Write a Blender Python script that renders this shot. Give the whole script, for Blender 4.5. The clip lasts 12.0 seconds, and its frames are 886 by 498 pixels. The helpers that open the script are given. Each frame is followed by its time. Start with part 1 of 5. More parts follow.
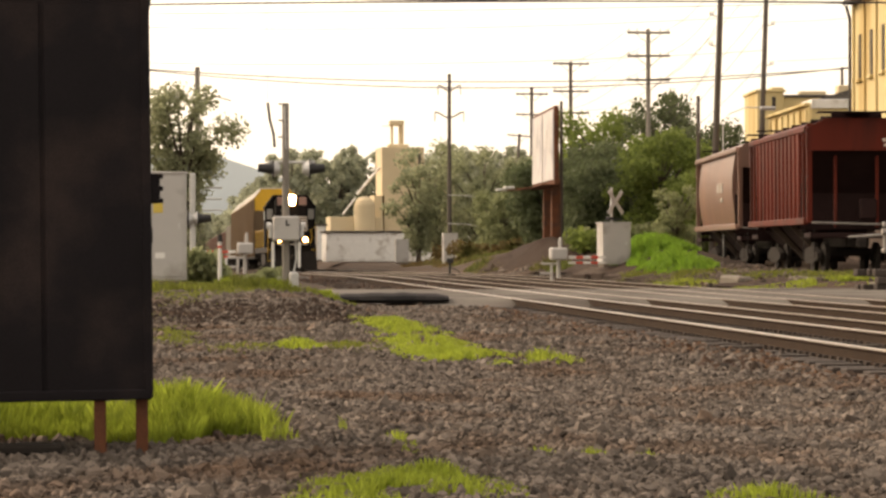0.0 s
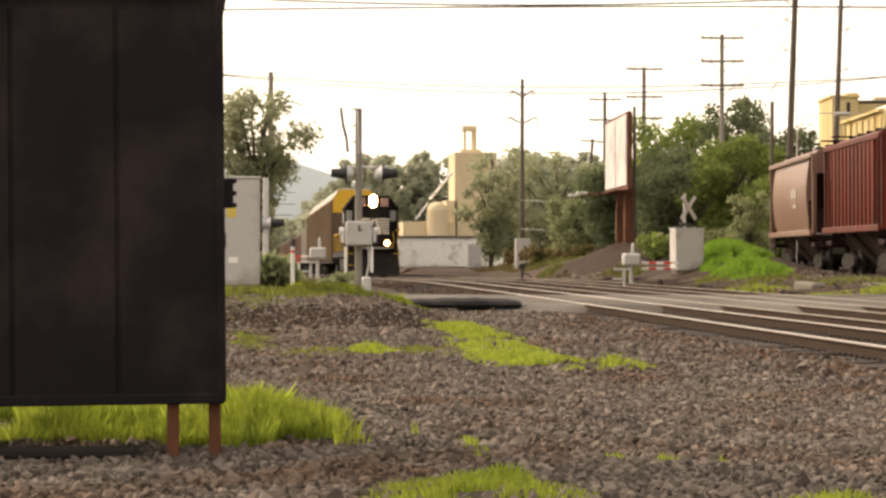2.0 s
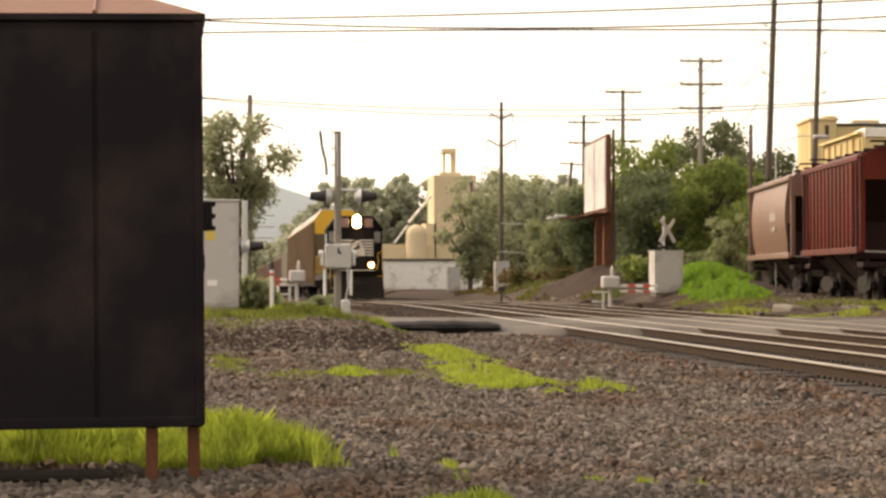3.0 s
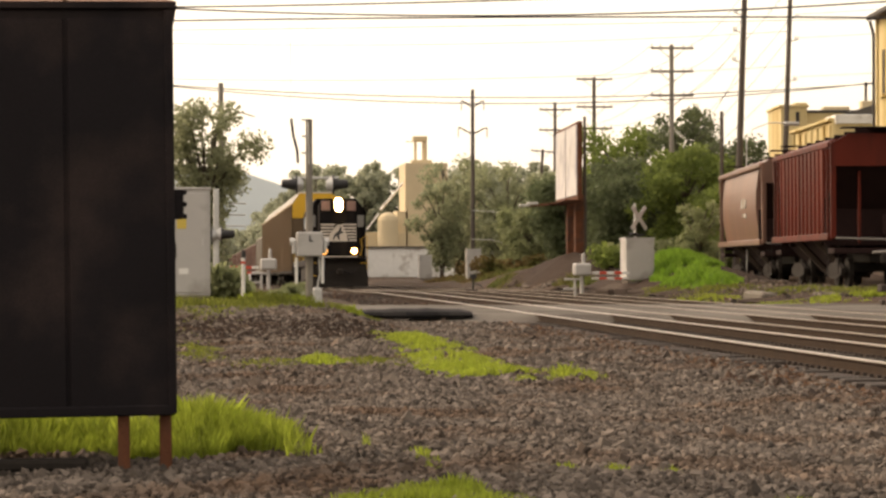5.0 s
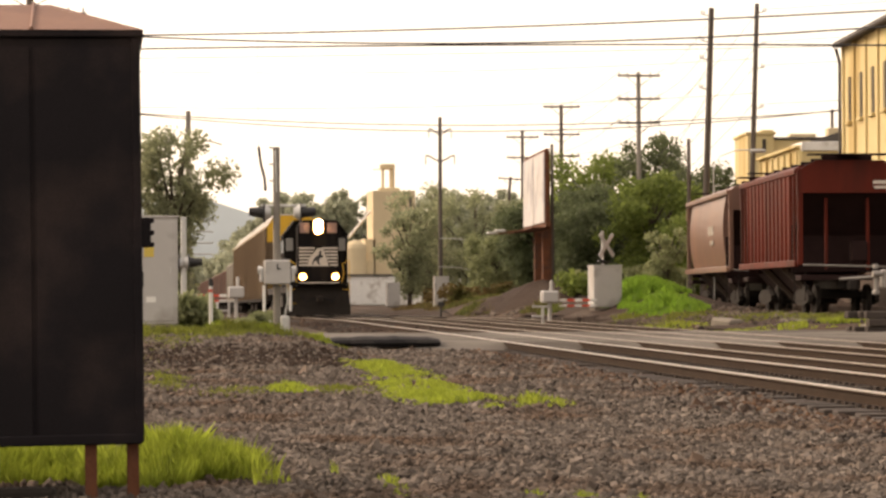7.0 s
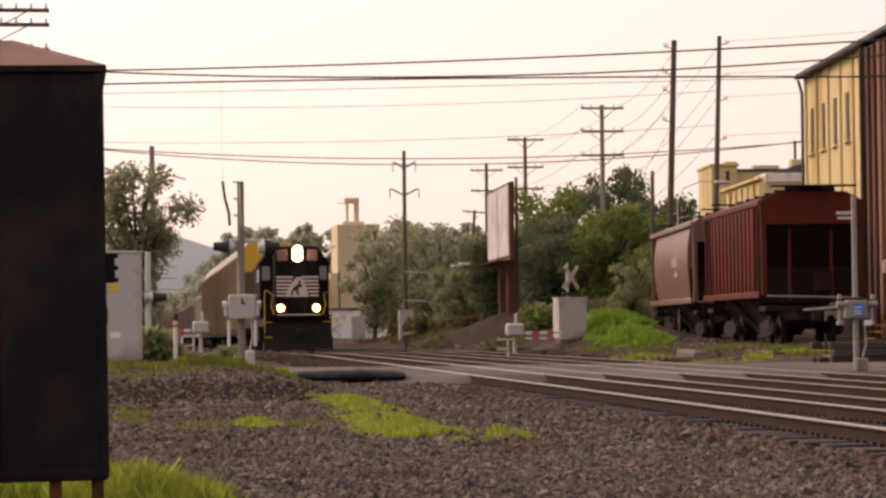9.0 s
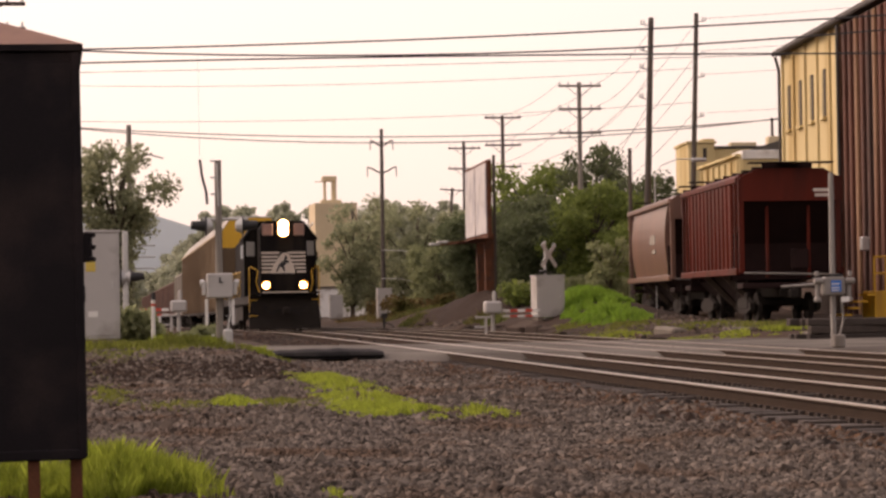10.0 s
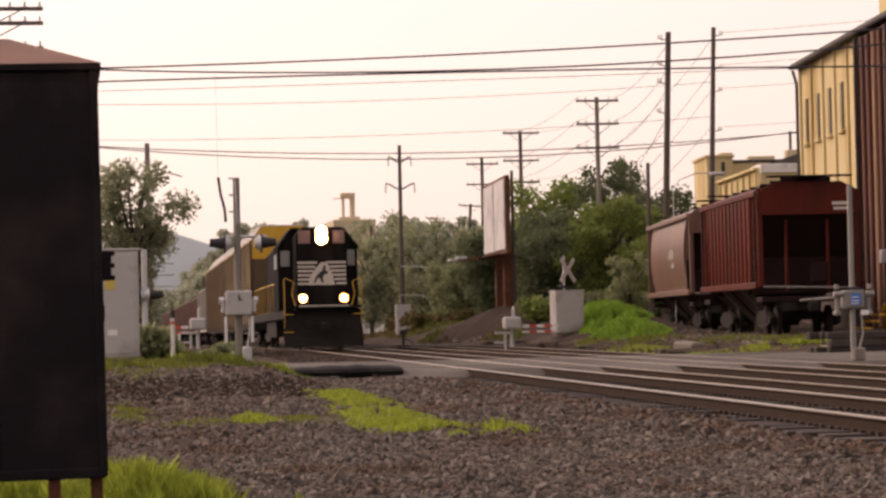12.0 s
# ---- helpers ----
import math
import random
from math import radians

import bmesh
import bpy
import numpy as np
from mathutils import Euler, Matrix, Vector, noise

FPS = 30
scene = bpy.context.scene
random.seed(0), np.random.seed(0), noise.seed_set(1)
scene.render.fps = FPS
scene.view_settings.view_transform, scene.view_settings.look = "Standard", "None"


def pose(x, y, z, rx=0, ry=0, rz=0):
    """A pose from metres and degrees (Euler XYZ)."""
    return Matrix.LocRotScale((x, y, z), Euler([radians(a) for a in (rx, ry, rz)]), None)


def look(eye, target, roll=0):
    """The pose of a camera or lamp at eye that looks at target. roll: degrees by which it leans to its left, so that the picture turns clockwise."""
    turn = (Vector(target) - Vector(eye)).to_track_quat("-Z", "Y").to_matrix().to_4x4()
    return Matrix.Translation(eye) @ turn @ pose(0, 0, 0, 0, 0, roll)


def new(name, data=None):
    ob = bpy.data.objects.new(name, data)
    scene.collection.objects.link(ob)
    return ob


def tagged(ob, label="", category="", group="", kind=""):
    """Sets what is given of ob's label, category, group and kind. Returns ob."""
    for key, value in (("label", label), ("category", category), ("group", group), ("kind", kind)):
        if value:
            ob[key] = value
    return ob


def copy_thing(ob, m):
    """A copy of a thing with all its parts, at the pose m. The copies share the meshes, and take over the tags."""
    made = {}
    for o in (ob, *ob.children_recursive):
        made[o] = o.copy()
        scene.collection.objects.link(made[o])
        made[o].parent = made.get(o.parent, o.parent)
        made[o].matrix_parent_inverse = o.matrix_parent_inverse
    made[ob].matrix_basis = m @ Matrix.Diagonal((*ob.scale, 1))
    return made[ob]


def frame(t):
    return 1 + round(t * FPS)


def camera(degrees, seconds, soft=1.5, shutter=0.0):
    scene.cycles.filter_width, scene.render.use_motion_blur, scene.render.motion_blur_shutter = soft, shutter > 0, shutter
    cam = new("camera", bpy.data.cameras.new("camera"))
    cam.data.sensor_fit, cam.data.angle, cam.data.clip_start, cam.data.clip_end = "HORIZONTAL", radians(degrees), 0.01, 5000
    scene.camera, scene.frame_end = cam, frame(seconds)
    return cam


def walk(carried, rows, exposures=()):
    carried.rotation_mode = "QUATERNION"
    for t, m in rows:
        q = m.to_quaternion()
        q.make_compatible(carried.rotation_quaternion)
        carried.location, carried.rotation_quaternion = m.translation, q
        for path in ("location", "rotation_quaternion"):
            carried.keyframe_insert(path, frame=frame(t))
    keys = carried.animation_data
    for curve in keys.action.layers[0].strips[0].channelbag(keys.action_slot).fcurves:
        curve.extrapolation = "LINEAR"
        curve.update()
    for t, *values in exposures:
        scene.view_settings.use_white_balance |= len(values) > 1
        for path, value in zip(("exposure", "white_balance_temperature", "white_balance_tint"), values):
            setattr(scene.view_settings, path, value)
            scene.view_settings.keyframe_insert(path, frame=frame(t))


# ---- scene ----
# The eye stands still beside the line; the main track runs along +Y, rail heads at z = 0.
EYE = Vector((0.0, 0.0, 1.05))
# seconds, turn to the right, tilt up, lean (degrees)
AIM = [
    (0, 6.614, -0.008, 0.107),
    (0.5, 6.511, -0.000, 0.110),
    (1, 5.498, -0.469, 0.103),
    (1.5, 4.920, 0.503, 0.058),
    (2, 4.905, 0.115, -0.065),
    (2.5, 5.186, 0.678, -0.180),
    (3, 5.395, 0.654, -0.040),
    (3.2, 5.687, 0.822, -0.124),
    (4.8, 5.593, 0.974, 0.091),
    (5, 6.064, 0.362, 0.128),
    (5.5, 5.825, -0.353, -0.028),
    (6, 6.537, 0.387, -0.187),
    (6.5, 6.896, 0.672, 0.111),
    (7, 6.827, 1.011, 0.268),
    (9, 7.666, 1.791, 0.644),
    (9.5, 7.753, 1.708, 0.677),
    (10, 8.184, 1.268, 0.857),
    (10.5, 8.264, 1.197, 0.859),
    (11, 7.957, 2.108, 1.221),
    (11.5, 8.251, 2.027, 1.238),
    (12, 7.750, 1.652, 1.250),
]


def aim(turn, tilt, lean):
    a, b = radians(turn), radians(tilt)
    way = Vector((math.sin(a) * math.cos(b), math.cos(a) * math.cos(b), math.sin(b)))
    return look(EYE, EYE + way * 50, -lean)


cam = camera(20.66, 12.0, soft=2.7)
walk(cam, [(t, aim(a, b, c)) for t, a, b, c in AIM],
     exposures=[(0, 0.68, 7200, 20), (0.5, 0.84, 7200, 20), (1.5, 0.93, 7000, 19), (3, 0.83, 7050, 20), (5, 0.6, 7150, 20), (5.5, 0.76, 7150, 21), (6, 0.82, 7150, 21), (7, 0.68, 7150, 23), (9, 0.07, 6800, 36), (10.5, 0.14, 6800, 35), (12, 0.06, 6750, 36)])

# ---- light: bright overcast evening ----
SUN_ELEV, SUN_TURN = 32, -55
world = bpy.data.worlds.new("sky")
scene.world = world
world.use_nodes = True
wn, wl = world.node_tree.nodes, world.node_tree.links
wn.clear()
sky = wn.new("ShaderNodeTexSky")
sky.sky_type, sky.sun_disc = "NISHITA", False
sky.sun_elevation, sky.sun_rotation = radians(SUN_ELEV), radians(SUN_TURN)
sky.air_density, sky.dust_density = 1.5, 4.0
bg_sky = wn.new("ShaderNodeBackground")
bg_sky.inputs[1].default_value = 0.05
bg_cloud = wn.new("ShaderNodeBackground")
bg_cloud.inputs[0].default_value = (1.0, 0.93, 0.80, 1)
bg_cloud.inputs[1].default_value = 0.85
add = wn.new("ShaderNodeAddShader")
wout = wn.new("ShaderNodeOutputWorld")
wl.new(sky.outputs[0], bg_sky.inputs[0])
wco, wdot, wrng, wmul = (wn.new(k) for k in ("ShaderNodeTexCoord", "ShaderNodeVectorMath", "ShaderNodeMapRange", "ShaderNodeVectorMath"))
# the cloud is brighter on the sun's side, evenly from one side of the sky to the other
wdot.operation, wmul.operation = "DOT_PRODUCT", "SCALE"
wdot.inputs[1].default_value = (math.sin(radians(SUN_TURN)), math.cos(radians(SUN_TURN)), 0.25)
for k_, v_ in zip((1, 2, 3, 4), (-1.0, 1.0, 0.42, 1.2)):
    wrng.inputs[k_].default_value = v_
wmul.inputs[0].default_value = (1.0, 0.925, 0.755)
wl.new(wco.outputs["Generated"], wdot.inputs[0])
wl.new(wdot.outputs["Value"], wrng.inputs[0])
wl.new(wrng.outputs[0], wmul.inputs["Scale"])
wl.new(wmul.outputs[0], bg_cloud.inputs[0])
wl.new(bg_sky.outputs[0], add.inputs[0])
wl.new(bg_cloud.outputs[0], add.inputs[1])
wl.new(add.outputs[0], wout.inputs[0])
sun = new("sun", bpy.data.lights.new("sun", "SUN"))
sun.data.energy, sun.data.angle, sun.data.color = 1.5, radians(14), (1.0, 0.87, 0.68)
a_, e_ = radians(SUN_TURN), radians(SUN_ELEV)
sun.matrix_world = look((0, 0, 0), (-math.sin(a_) * math.cos(e_), -math.cos(a_) * math.cos(e_), -math.sin(e_)))


# ---- materials ----
def mat(name, base, rough=0.7, metal=0.0, var=0.25, scale=3.0, fine=40.0, bump=0.15, stain=None, stain_amt=0.0,
        stain_scale=1.2, streak=False, rand=0.0, spec=0.5, trans=0.0, emit=None, power=0.0, dist=0.01, island=0.0):
    """A surface with grain and broad variation; stain is a second colour in patches, streak draws them out downwards."""
    m = bpy.data.materials.new(name)
    m.use_nodes = True
    n, l = m.node_tree.nodes, m.node_tree.links
    p = n["Principled BSDF"]
    p.inputs["Specular IOR Level"].default_value = spec
    p.inputs["Roughness"].default_value, p.inputs["Metallic"].default_value = rough, metal
    co = n.new("ShaderNodeTexCoord")
    mp = n.new("ShaderNodeMapping")
    l.new(co.outputs["Object"], mp.inputs[0])
    if streak:
        mp.inputs["Scale"].default_value = (1, 1, 0.12)
    broad = n.new("ShaderNodeTexNoise")
    broad.inputs["Scale"].default_value, broad.inputs["Detail"].default_value = scale, 5
    grain = n.new("ShaderNodeTexNoise")
    grain.inputs["Scale"].default_value, grain.inputs["Detail"].default_value = fine, 4
    l.new(mp.outputs[0], broad.inputs["Vector"])
    l.new(co.outputs["Object"], grain.inputs["Vector"])
    both = n.new("ShaderNodeMath")
    both.operation = "ADD"
    l.new(broad.outputs[0], both.inputs[0])
    l.new(grain.outputs[0], both.inputs[1])
    rng = n.new("ShaderNodeMapRange")
    rng.inputs[1].default_value, rng.inputs[2].default_value = 0.6, 1.4
    rng.inputs[3].default_value, rng.inputs[4].default_value = 1 - var, 1 + var
    l.new(both.outputs[0], rng.inputs[0])
    val = rng.outputs[0]
    for amount, node, socket in ((rand, "ShaderNodeObjectInfo", "Random"), (island, "ShaderNodeNewGeometry", "Random Per Island")):
        if amount:
            oi = n.new(node)
            r2 = n.new("ShaderNodeMapRange")
            r2.inputs[3].default_value, r2.inputs[4].default_value = 1 - amount, 1 + amount
            l.new(oi.outputs[socket], r2.inputs[0])
            mu = n.new("ShaderNodeMath")
            mu.operation = "MULTIPLY"
            l.new(val, mu.inputs[0])
            l.new(r2.outputs[0], mu.inputs[1])
            val = mu.outputs[0]
    col = n.new("ShaderNodeMix")
    col.data_type = "RGBA"
    col.inputs[6].default_value = (*base, 1)
    col.inputs[7].default_value = (*(stain or base), 1)
    col.inputs[0].default_value = 0
    if stain:
        st = n.new("ShaderNodeTexNoise")
        st.inputs["Scale"].default_value, st.inputs["Detail"].default_value = stain_scale, 6
        l.new(mp.outputs[0], st.inputs["Vector"])
        sr = n.new("ShaderNodeMapRange")
        sr.inputs[1].default_value, sr.inputs[2].default_value = 0.62 - 0.3 * stain_amt, 0.72 - 0.2 * stain_amt
        l.new(st.outputs[0], sr.inputs[0])
        l.new(sr.outputs[0], col.inputs[0])
    hsv = n.new("ShaderNodeHueSaturation")
    l.new(col.outputs[2], hsv.inputs["Color"])
    l.new(val, hsv.inputs["Value"])
    l.new(hsv.outputs[0], p.inputs["Base Color"])
    if trans:
        tr = n.new("ShaderNodeBsdfTranslucent")
        mx = n.new("ShaderNodeMixShader")
        mx.inputs[0].default_value = trans
        l.new(hsv.outputs[0], tr.inputs[0])
        l.new(p.outputs[0], mx.inputs[1])
        l.new(tr.outputs[0], mx.inputs[2])
        l.new(mx.outputs[0], n["Material Output"].inputs["Surface"])
    if bump:
        b = n.new("ShaderNodeBump")
        b.inputs["Strength"].default_value, b.inputs["Distance"].default_value = bump, dist
        l.new(grain.outputs[0], b.inputs["Height"])
        l.new(b.outputs[0], p.inputs["Normal"])
    if emit:
        p.inputs["Emission Color"].default_value = (*emit, 1)
        p.inputs["Emission Strength"].default_value = power
    return m


M_GROUND = mat("gravel_bed", (0.07, 0.053, 0.041), 0.95, spec=0.1, var=0.4, scale=0.5, fine=22, bump=0.9, dist=0.03, stain=(0.07, 0.046, 0.033), stain_amt=0.5, stain_scale=0.25)
M_STONE = mat("ballast_stone", (0.128, 0.106, 0.088), 0.9, spec=0.15, var=0.2, scale=0.6, fine=60, bump=0.2, island=0.65, stain=(0.098, 0.066, 0.046), stain_amt=0.4, stain_scale=0.6)
# darker brown ballast; the shade between the rails is in this colour
M_STONEDARK = mat("dark_ballast_stone", (0.056, 0.044, 0.036), 0.9, spec=0.3, var=0.2, scale=0.6, fine=60, bump=0.2, island=0.5, stain=(0.07, 0.042, 0.028), stain_amt=0.6, stain_scale=0.5)
M_GRASS = mat("grass_blades", (0.275, 0.335, 0.042), 0.6, trans=0.5, spec=0.2, var=0.25, scale=1.5, fine=9, bump=0, island=0.35)
M_DRYGRASS = mat("dull_grass_blades", (0.17, 0.19, 0.035), 0.7, trans=0.4, spec=0.2, var=0.25, scale=1.5, fine=9, bump=0, island=0.35)
M_LAWN = mat("lush_grass_blades", (0.18, 0.31, 0.035), 0.6, trans=0.5, spec=0.2, var=0.25, scale=1.5, fine=9, bump=0, island=0.3)
M_STRAW = mat("straw_weeds", (0.17, 0.125, 0.055), 0.8, trans=0.4, spec=0.1, var=0.4, scale=0.3, fine=6, bump=0, island=0.4, stain=(0.12, 0.14, 0.04), stain_amt=0.6, stain_scale=0.15)
M_ASPHALT = mat("asphalt", (0.14, 0.127, 0.112), 0.95, spec=0.08, var=0.2, scale=0.4, fine=60, bump=0.3, stain=(0.085, 0.074, 0.064), stain_amt=0.6, stain_scale=0.3)
M_RUBBER = mat("black_rubber", (0.012, 0.011, 0.011), 0.8, spec=0.2, var=0.2, bump=0.2)
M_RUSTSTONE = mat("rust_stained_stone", (0.105, 0.06, 0.036), 0.95, spec=0.1, var=0.2, scale=0.8, fine=60, bump=0.2, island=0.5)
M_RAILTOP = mat("worn_steel", (0.52, 0.46, 0.40), 0.38, 0.7, var=0.08, bump=0.05)
M_RAILDULL = mat("dulled_steel", (0.30, 0.255, 0.21), 0.5, 0.5, var=0.1, bump=0.05)
M_RAIL = mat("rusty_rail", (0.034, 0.021, 0.013), 0.9, 0.0, spec=0.15, var=0.3, scale=4, fine=50, bump=0.3)
M_TIE = mat("tarred_wood", (0.045, 0.034, 0.027), 0.9, var=0.3, scale=5, fine=60, bump=0.4, rand=0.25)
M_BOX = mat("black_paint", (0.0098, 0.0078, 0.0094), 0.6, 0.0, spec=0.12, var=0.3, scale=1.5, fine=70, bump=0.12, stain=(0.027, 0.019, 0.018), stain_amt=0.5, stain_scale=1.3)
M_RUST = mat("rust", (0.125, 0.043, 0.017), 0.85, 0.2, var=0.3, scale=4, fine=50, bump=0.3, stain=(0.08, 0.035, 0.02), stain_amt=0.5, stain_scale=3)
M_ROOFRUST = mat("rusty_roof_sheet", (0.20, 0.098, 0.062), 0.7, 0.2, var=0.15, scale=2, fine=50, bump=0.1, stain=(0.15, 0.07, 0.045), stain_amt=0.5, stain_scale=2)
M_GREY = mat("grey_painted_metal", (0.45, 0.435, 0.41), 0.5, 0.1, var=0.08, scale=1.5, fine=60, bump=0.06, stain=(0.33, 0.31, 0.28), stain_amt=0.35, stain_scale=1.4)
# streaked zinc, its base darkened to paint in the mast's backlit side
M_ZINC = mat("weathered_backlit_zinc", (0.27, 0.25, 0.225), 0.6, 0.25, var=0.2, scale=4, fine=50, bump=0.08, stain=(0.16, 0.13, 0.10), stain_amt=0.4, streak=True)
M_SILVER = mat("galvanised_steel", (0.52, 0.52, 0.50), 0.45, 0.4, var=0.12, scale=5, fine=60, bump=0.06)
M_WHITE = mat("white_paint", (0.74, 0.73, 0.69), 0.55, var=0.08, scale=3, bump=0.05, stain=(0.5, 0.47, 0.42), stain_amt=0.3)
M_BLACK = mat("matt_black", (0.018, 0.018, 0.018), 0.6, var=0.2, bump=0.05)
M_WARN = mat("yellow_notice", (0.6, 0.45, 0.08), 0.5, var=0.08, bump=0)
M_RED = mat("red_reflective", (0.55, 0.06, 0.03), 0.5, var=0.1, bump=0)
M_BLUE = mat("blue_sign", (0.03, 0.16, 0.5), 0.5, var=0.08, bump=0)
M_POLE = mat("weathered_timber", (0.10, 0.082, 0.068), 0.9, var=0.25, scale=3, fine=30, bump=0.3, streak=True, rand=0.2)
M_PALEPOLE = mat("grey_timber", (0.22, 0.20, 0.17), 0.9, var=0.2, scale=3, fine=30, bump=0.3, streak=True)
M_WIRE = mat("cable", (0.03, 0.028, 0.027), 0.6, var=0.1, bump=0)
M_LOCO = mat("black_enamel", (0.010, 0.009, 0.009), 0.75, spec=0.05, var=0.25, scale=1.5, bump=0.05, stain=(0.02, 0.016, 0.013), stain_amt=0.35, stain_scale=1.4, streak=True)
M_UNDER = mat("greasy_black", (0.021, 0.017, 0.014), 0.85, spec=0.2, var=0.3, scale=4, bump=0.2)
M_STRIPE = mat("cream_white_stripe", (0.62, 0.56, 0.48), 0.5, var=0.08, bump=0)
M_RAILYEL = mat("yellow_handrail", (0.60, 0.36, 0.03), 0.5, var=0.1, bump=0)
M_DARKWIN = mat("dim_window", (0.05, 0.042, 0.035), 0.4, spec=0.2, var=0.1, bump=0)
# base lightened to grey, painting in the reflected sky
M_GLASS = mat("sky_grey_cab_glass", (0.26, 0.25, 0.23), 0.12, var=0.05, bump=0)
M_NUMBER = mat("number_board", (0.26, 0.155, 0.125), 0.4, var=0.05, bump=0)
M_LAMP = mat("headlamp_glow", (1, 0.9, 0.7), 0.3, var=0, bump=0, emit=(1.0, 0.78, 0.42), power=60)
M_DITCH = mat("ditch_lamp_glow", (1, 0.85, 0.6), 0.3, var=0, bump=0, emit=(1.0, 0.62, 0.25), power=30)
# orange emission that imitates the warm halo round each lamp
M_HALO = mat("lamp_halo_glow", (1, 0.6, 0.2), 0.4, var=0, bump=0, emit=(1.0, 0.42, 0.07), power=2.2)
M_FLASH = mat("flasher_glow", (1, 0.4, 0.1), 0.3, var=0, bump=0, emit=(1.0, 0.45, 0.1), power=6)
M_YELLOW = mat("yellow_rack_paint", (0.66, 0.38, 0.02), 0.55, var=0.12, scale=2, bump=0.05, stain=(0.4, 0.22, 0.03), stain_amt=0.25, streak=True)
M_RACK = mat("weathered_rack_panel", (0.40, 0.31, 0.19), 0.65, spec=0.2, metal=0.0, var=0.15, scale=1.5, bump=0.1, stain=(0.17, 0.11, 0.055), stain_amt=0.5, streak=True, rand=0.12)
M_RACKRIB = mat("rack_post", (0.13, 0.085, 0.045), 0.7, 0.1, var=0.2, bump=0.1)
M_HOPRED = mat("oxide_red_paint", (0.105, 0.018, 0.010), 0.5, spec=0.1, metal=0.05, var=0.2, scale=1.5, bump=0.08, stain=(0.06, 0.015, 0.01), stain_amt=0.5, streak=True)
M_HOPTAN = mat("faded_brown_paint", (0.165, 0.09, 0.064), 0.36, 0.05, var=0.12, scale=1.2, bump=0.05, stain=(0.20, 0.10, 0.065), stain_amt=0.4, streak=True)
# oxide red darkened; carries the shade of open hopper ends and bays
M_HOPDARK = mat("dark_shaded_oxide", (0.021, 0.010, 0.009), 0.8, spec=0.15, var=0.25, bump=0.1)
M_RUSTY = mat("dusty_underframe", (0.095, 0.072, 0.058), 0.85, spec=0.15, var=0.3, scale=3, bump=0.15)
M_CARGREY = mat("grey_car_paint", (0.34, 0.32, 0.28), 0.6, var=0.15, bump=0.1, stain=(0.2, 0.16, 0.12), stain_amt=0.5, streak=True)
M_CARBROWN = mat("brown_car_paint", (0.16, 0.085, 0.06), 0.6, var=0.2, bump=0.1, stain=(0.09, 0.05, 0.04), stain_amt=0.5, streak=True)
M_STUCCO = mat("cream_yellow_render", (0.60, 0.49, 0.26), 0.9, spec=0.15, var=0.1, scale=0.6, fine=30, bump=0.15, stain=(0.46, 0.34, 0.15), stain_amt=0.35, stain_scale=0.5, streak=True)
M_CORR = mat("rusted_wall_sheet", (0.115, 0.04, 0.022), 0.75, 0.1, var=0.25, scale=0.8, bump=0.1, stain=(0.06, 0.03, 0.022), stain_amt=0.45, stain_scale=0.9, streak=True)
M_CORRPALE = mat("faded_wall_rib", (0.27, 0.155, 0.085), 0.75, 0.1, var=0.25, scale=0.8, bump=0.1, stain=(0.15, 0.06, 0.035), stain_amt=0.5, stain_scale=0.9, streak=True)
M_ROOF = mat("dark_roofing", (0.07, 0.062, 0.055), 0.85, var=0.2, scale=1, bump=0.2)
# tan wall colour paled with haze for far blocks
M_HAZEWALL = mat("hazed_plant_wall", (0.58, 0.48, 0.31), 0.9, var=0.1, scale=0.3, bump=0.1)
M_LEAF = mat("leaves_mid_green", (0.25, 0.275, 0.14), 0.65, trans=0.5, spec=0.2, var=0.2, scale=0.25, fine=3, bump=0, island=0.25)
# leaf green paled to put a thinner haze into the colour
M_LEAFPALE = mat("leaves_hazed_pale_green", (0.31, 0.33, 0.20), 0.8, trans=0.5, spec=0.1, var=0.2, scale=0.25, fine=3, bump=0, island=0.25)
M_LEAFLIT = mat("leaves_light_green", (0.17, 0.22, 0.055), 0.65, trans=0.5, spec=0.2, var=0.2, scale=0.25, fine=3, bump=0, island=0.25)
M_LEAFDARK = mat("leaves_dark_green", (0.115, 0.14, 0.07), 0.7, trans=0.4, spec=0.2, var=0.2, scale=0.25, fine=3, bump=0, island=0.25)
# far leaves lightened and greyed: the air's haze is in this colour
M_LEAFHAZE = mat("leaves_hazed_grey_green", (0.38, 0.40, 0.29), 0.9, trans=0.4, spec=0.1, var=0.2, scale=0.1, fine=2, bump=0, island=0.25)
M_BARK = mat("bark", (0.08, 0.062, 0.048), 0.95, var=0.3, scale=4, fine=30, bump=0.4)
# the ridge's blue-grey is aerial haze painted as surface colour
M_HILL = mat("haze_tinted_hill", (0.31, 0.35, 0.36), 1.0, var=0.05, scale=0.01, fine=0.05, bump=0)
M_EARTH = mat("bare_earth", (0.043, 0.030, 0.023), 0.95, spec=0.08, var=0.3, scale=0.5, fine=12, bump=0.6, dist=0.04)
M_CONC = mat("weathered_concrete", (0.16, 0.14, 0.11), 0.9, var=0.25, scale=1.2, fine=30, bump=0.3, stain=(0.12, 0.1, 0.08), stain_amt=0.5)
M_POSTER = mat("poster_sheet", (0.50, 0.48, 0.46), 0.6, var=0.1, scale=0.8, bump=0, stain=(0.34, 0.33, 0.35), stain_amt=0.4, stain_scale=0.7)


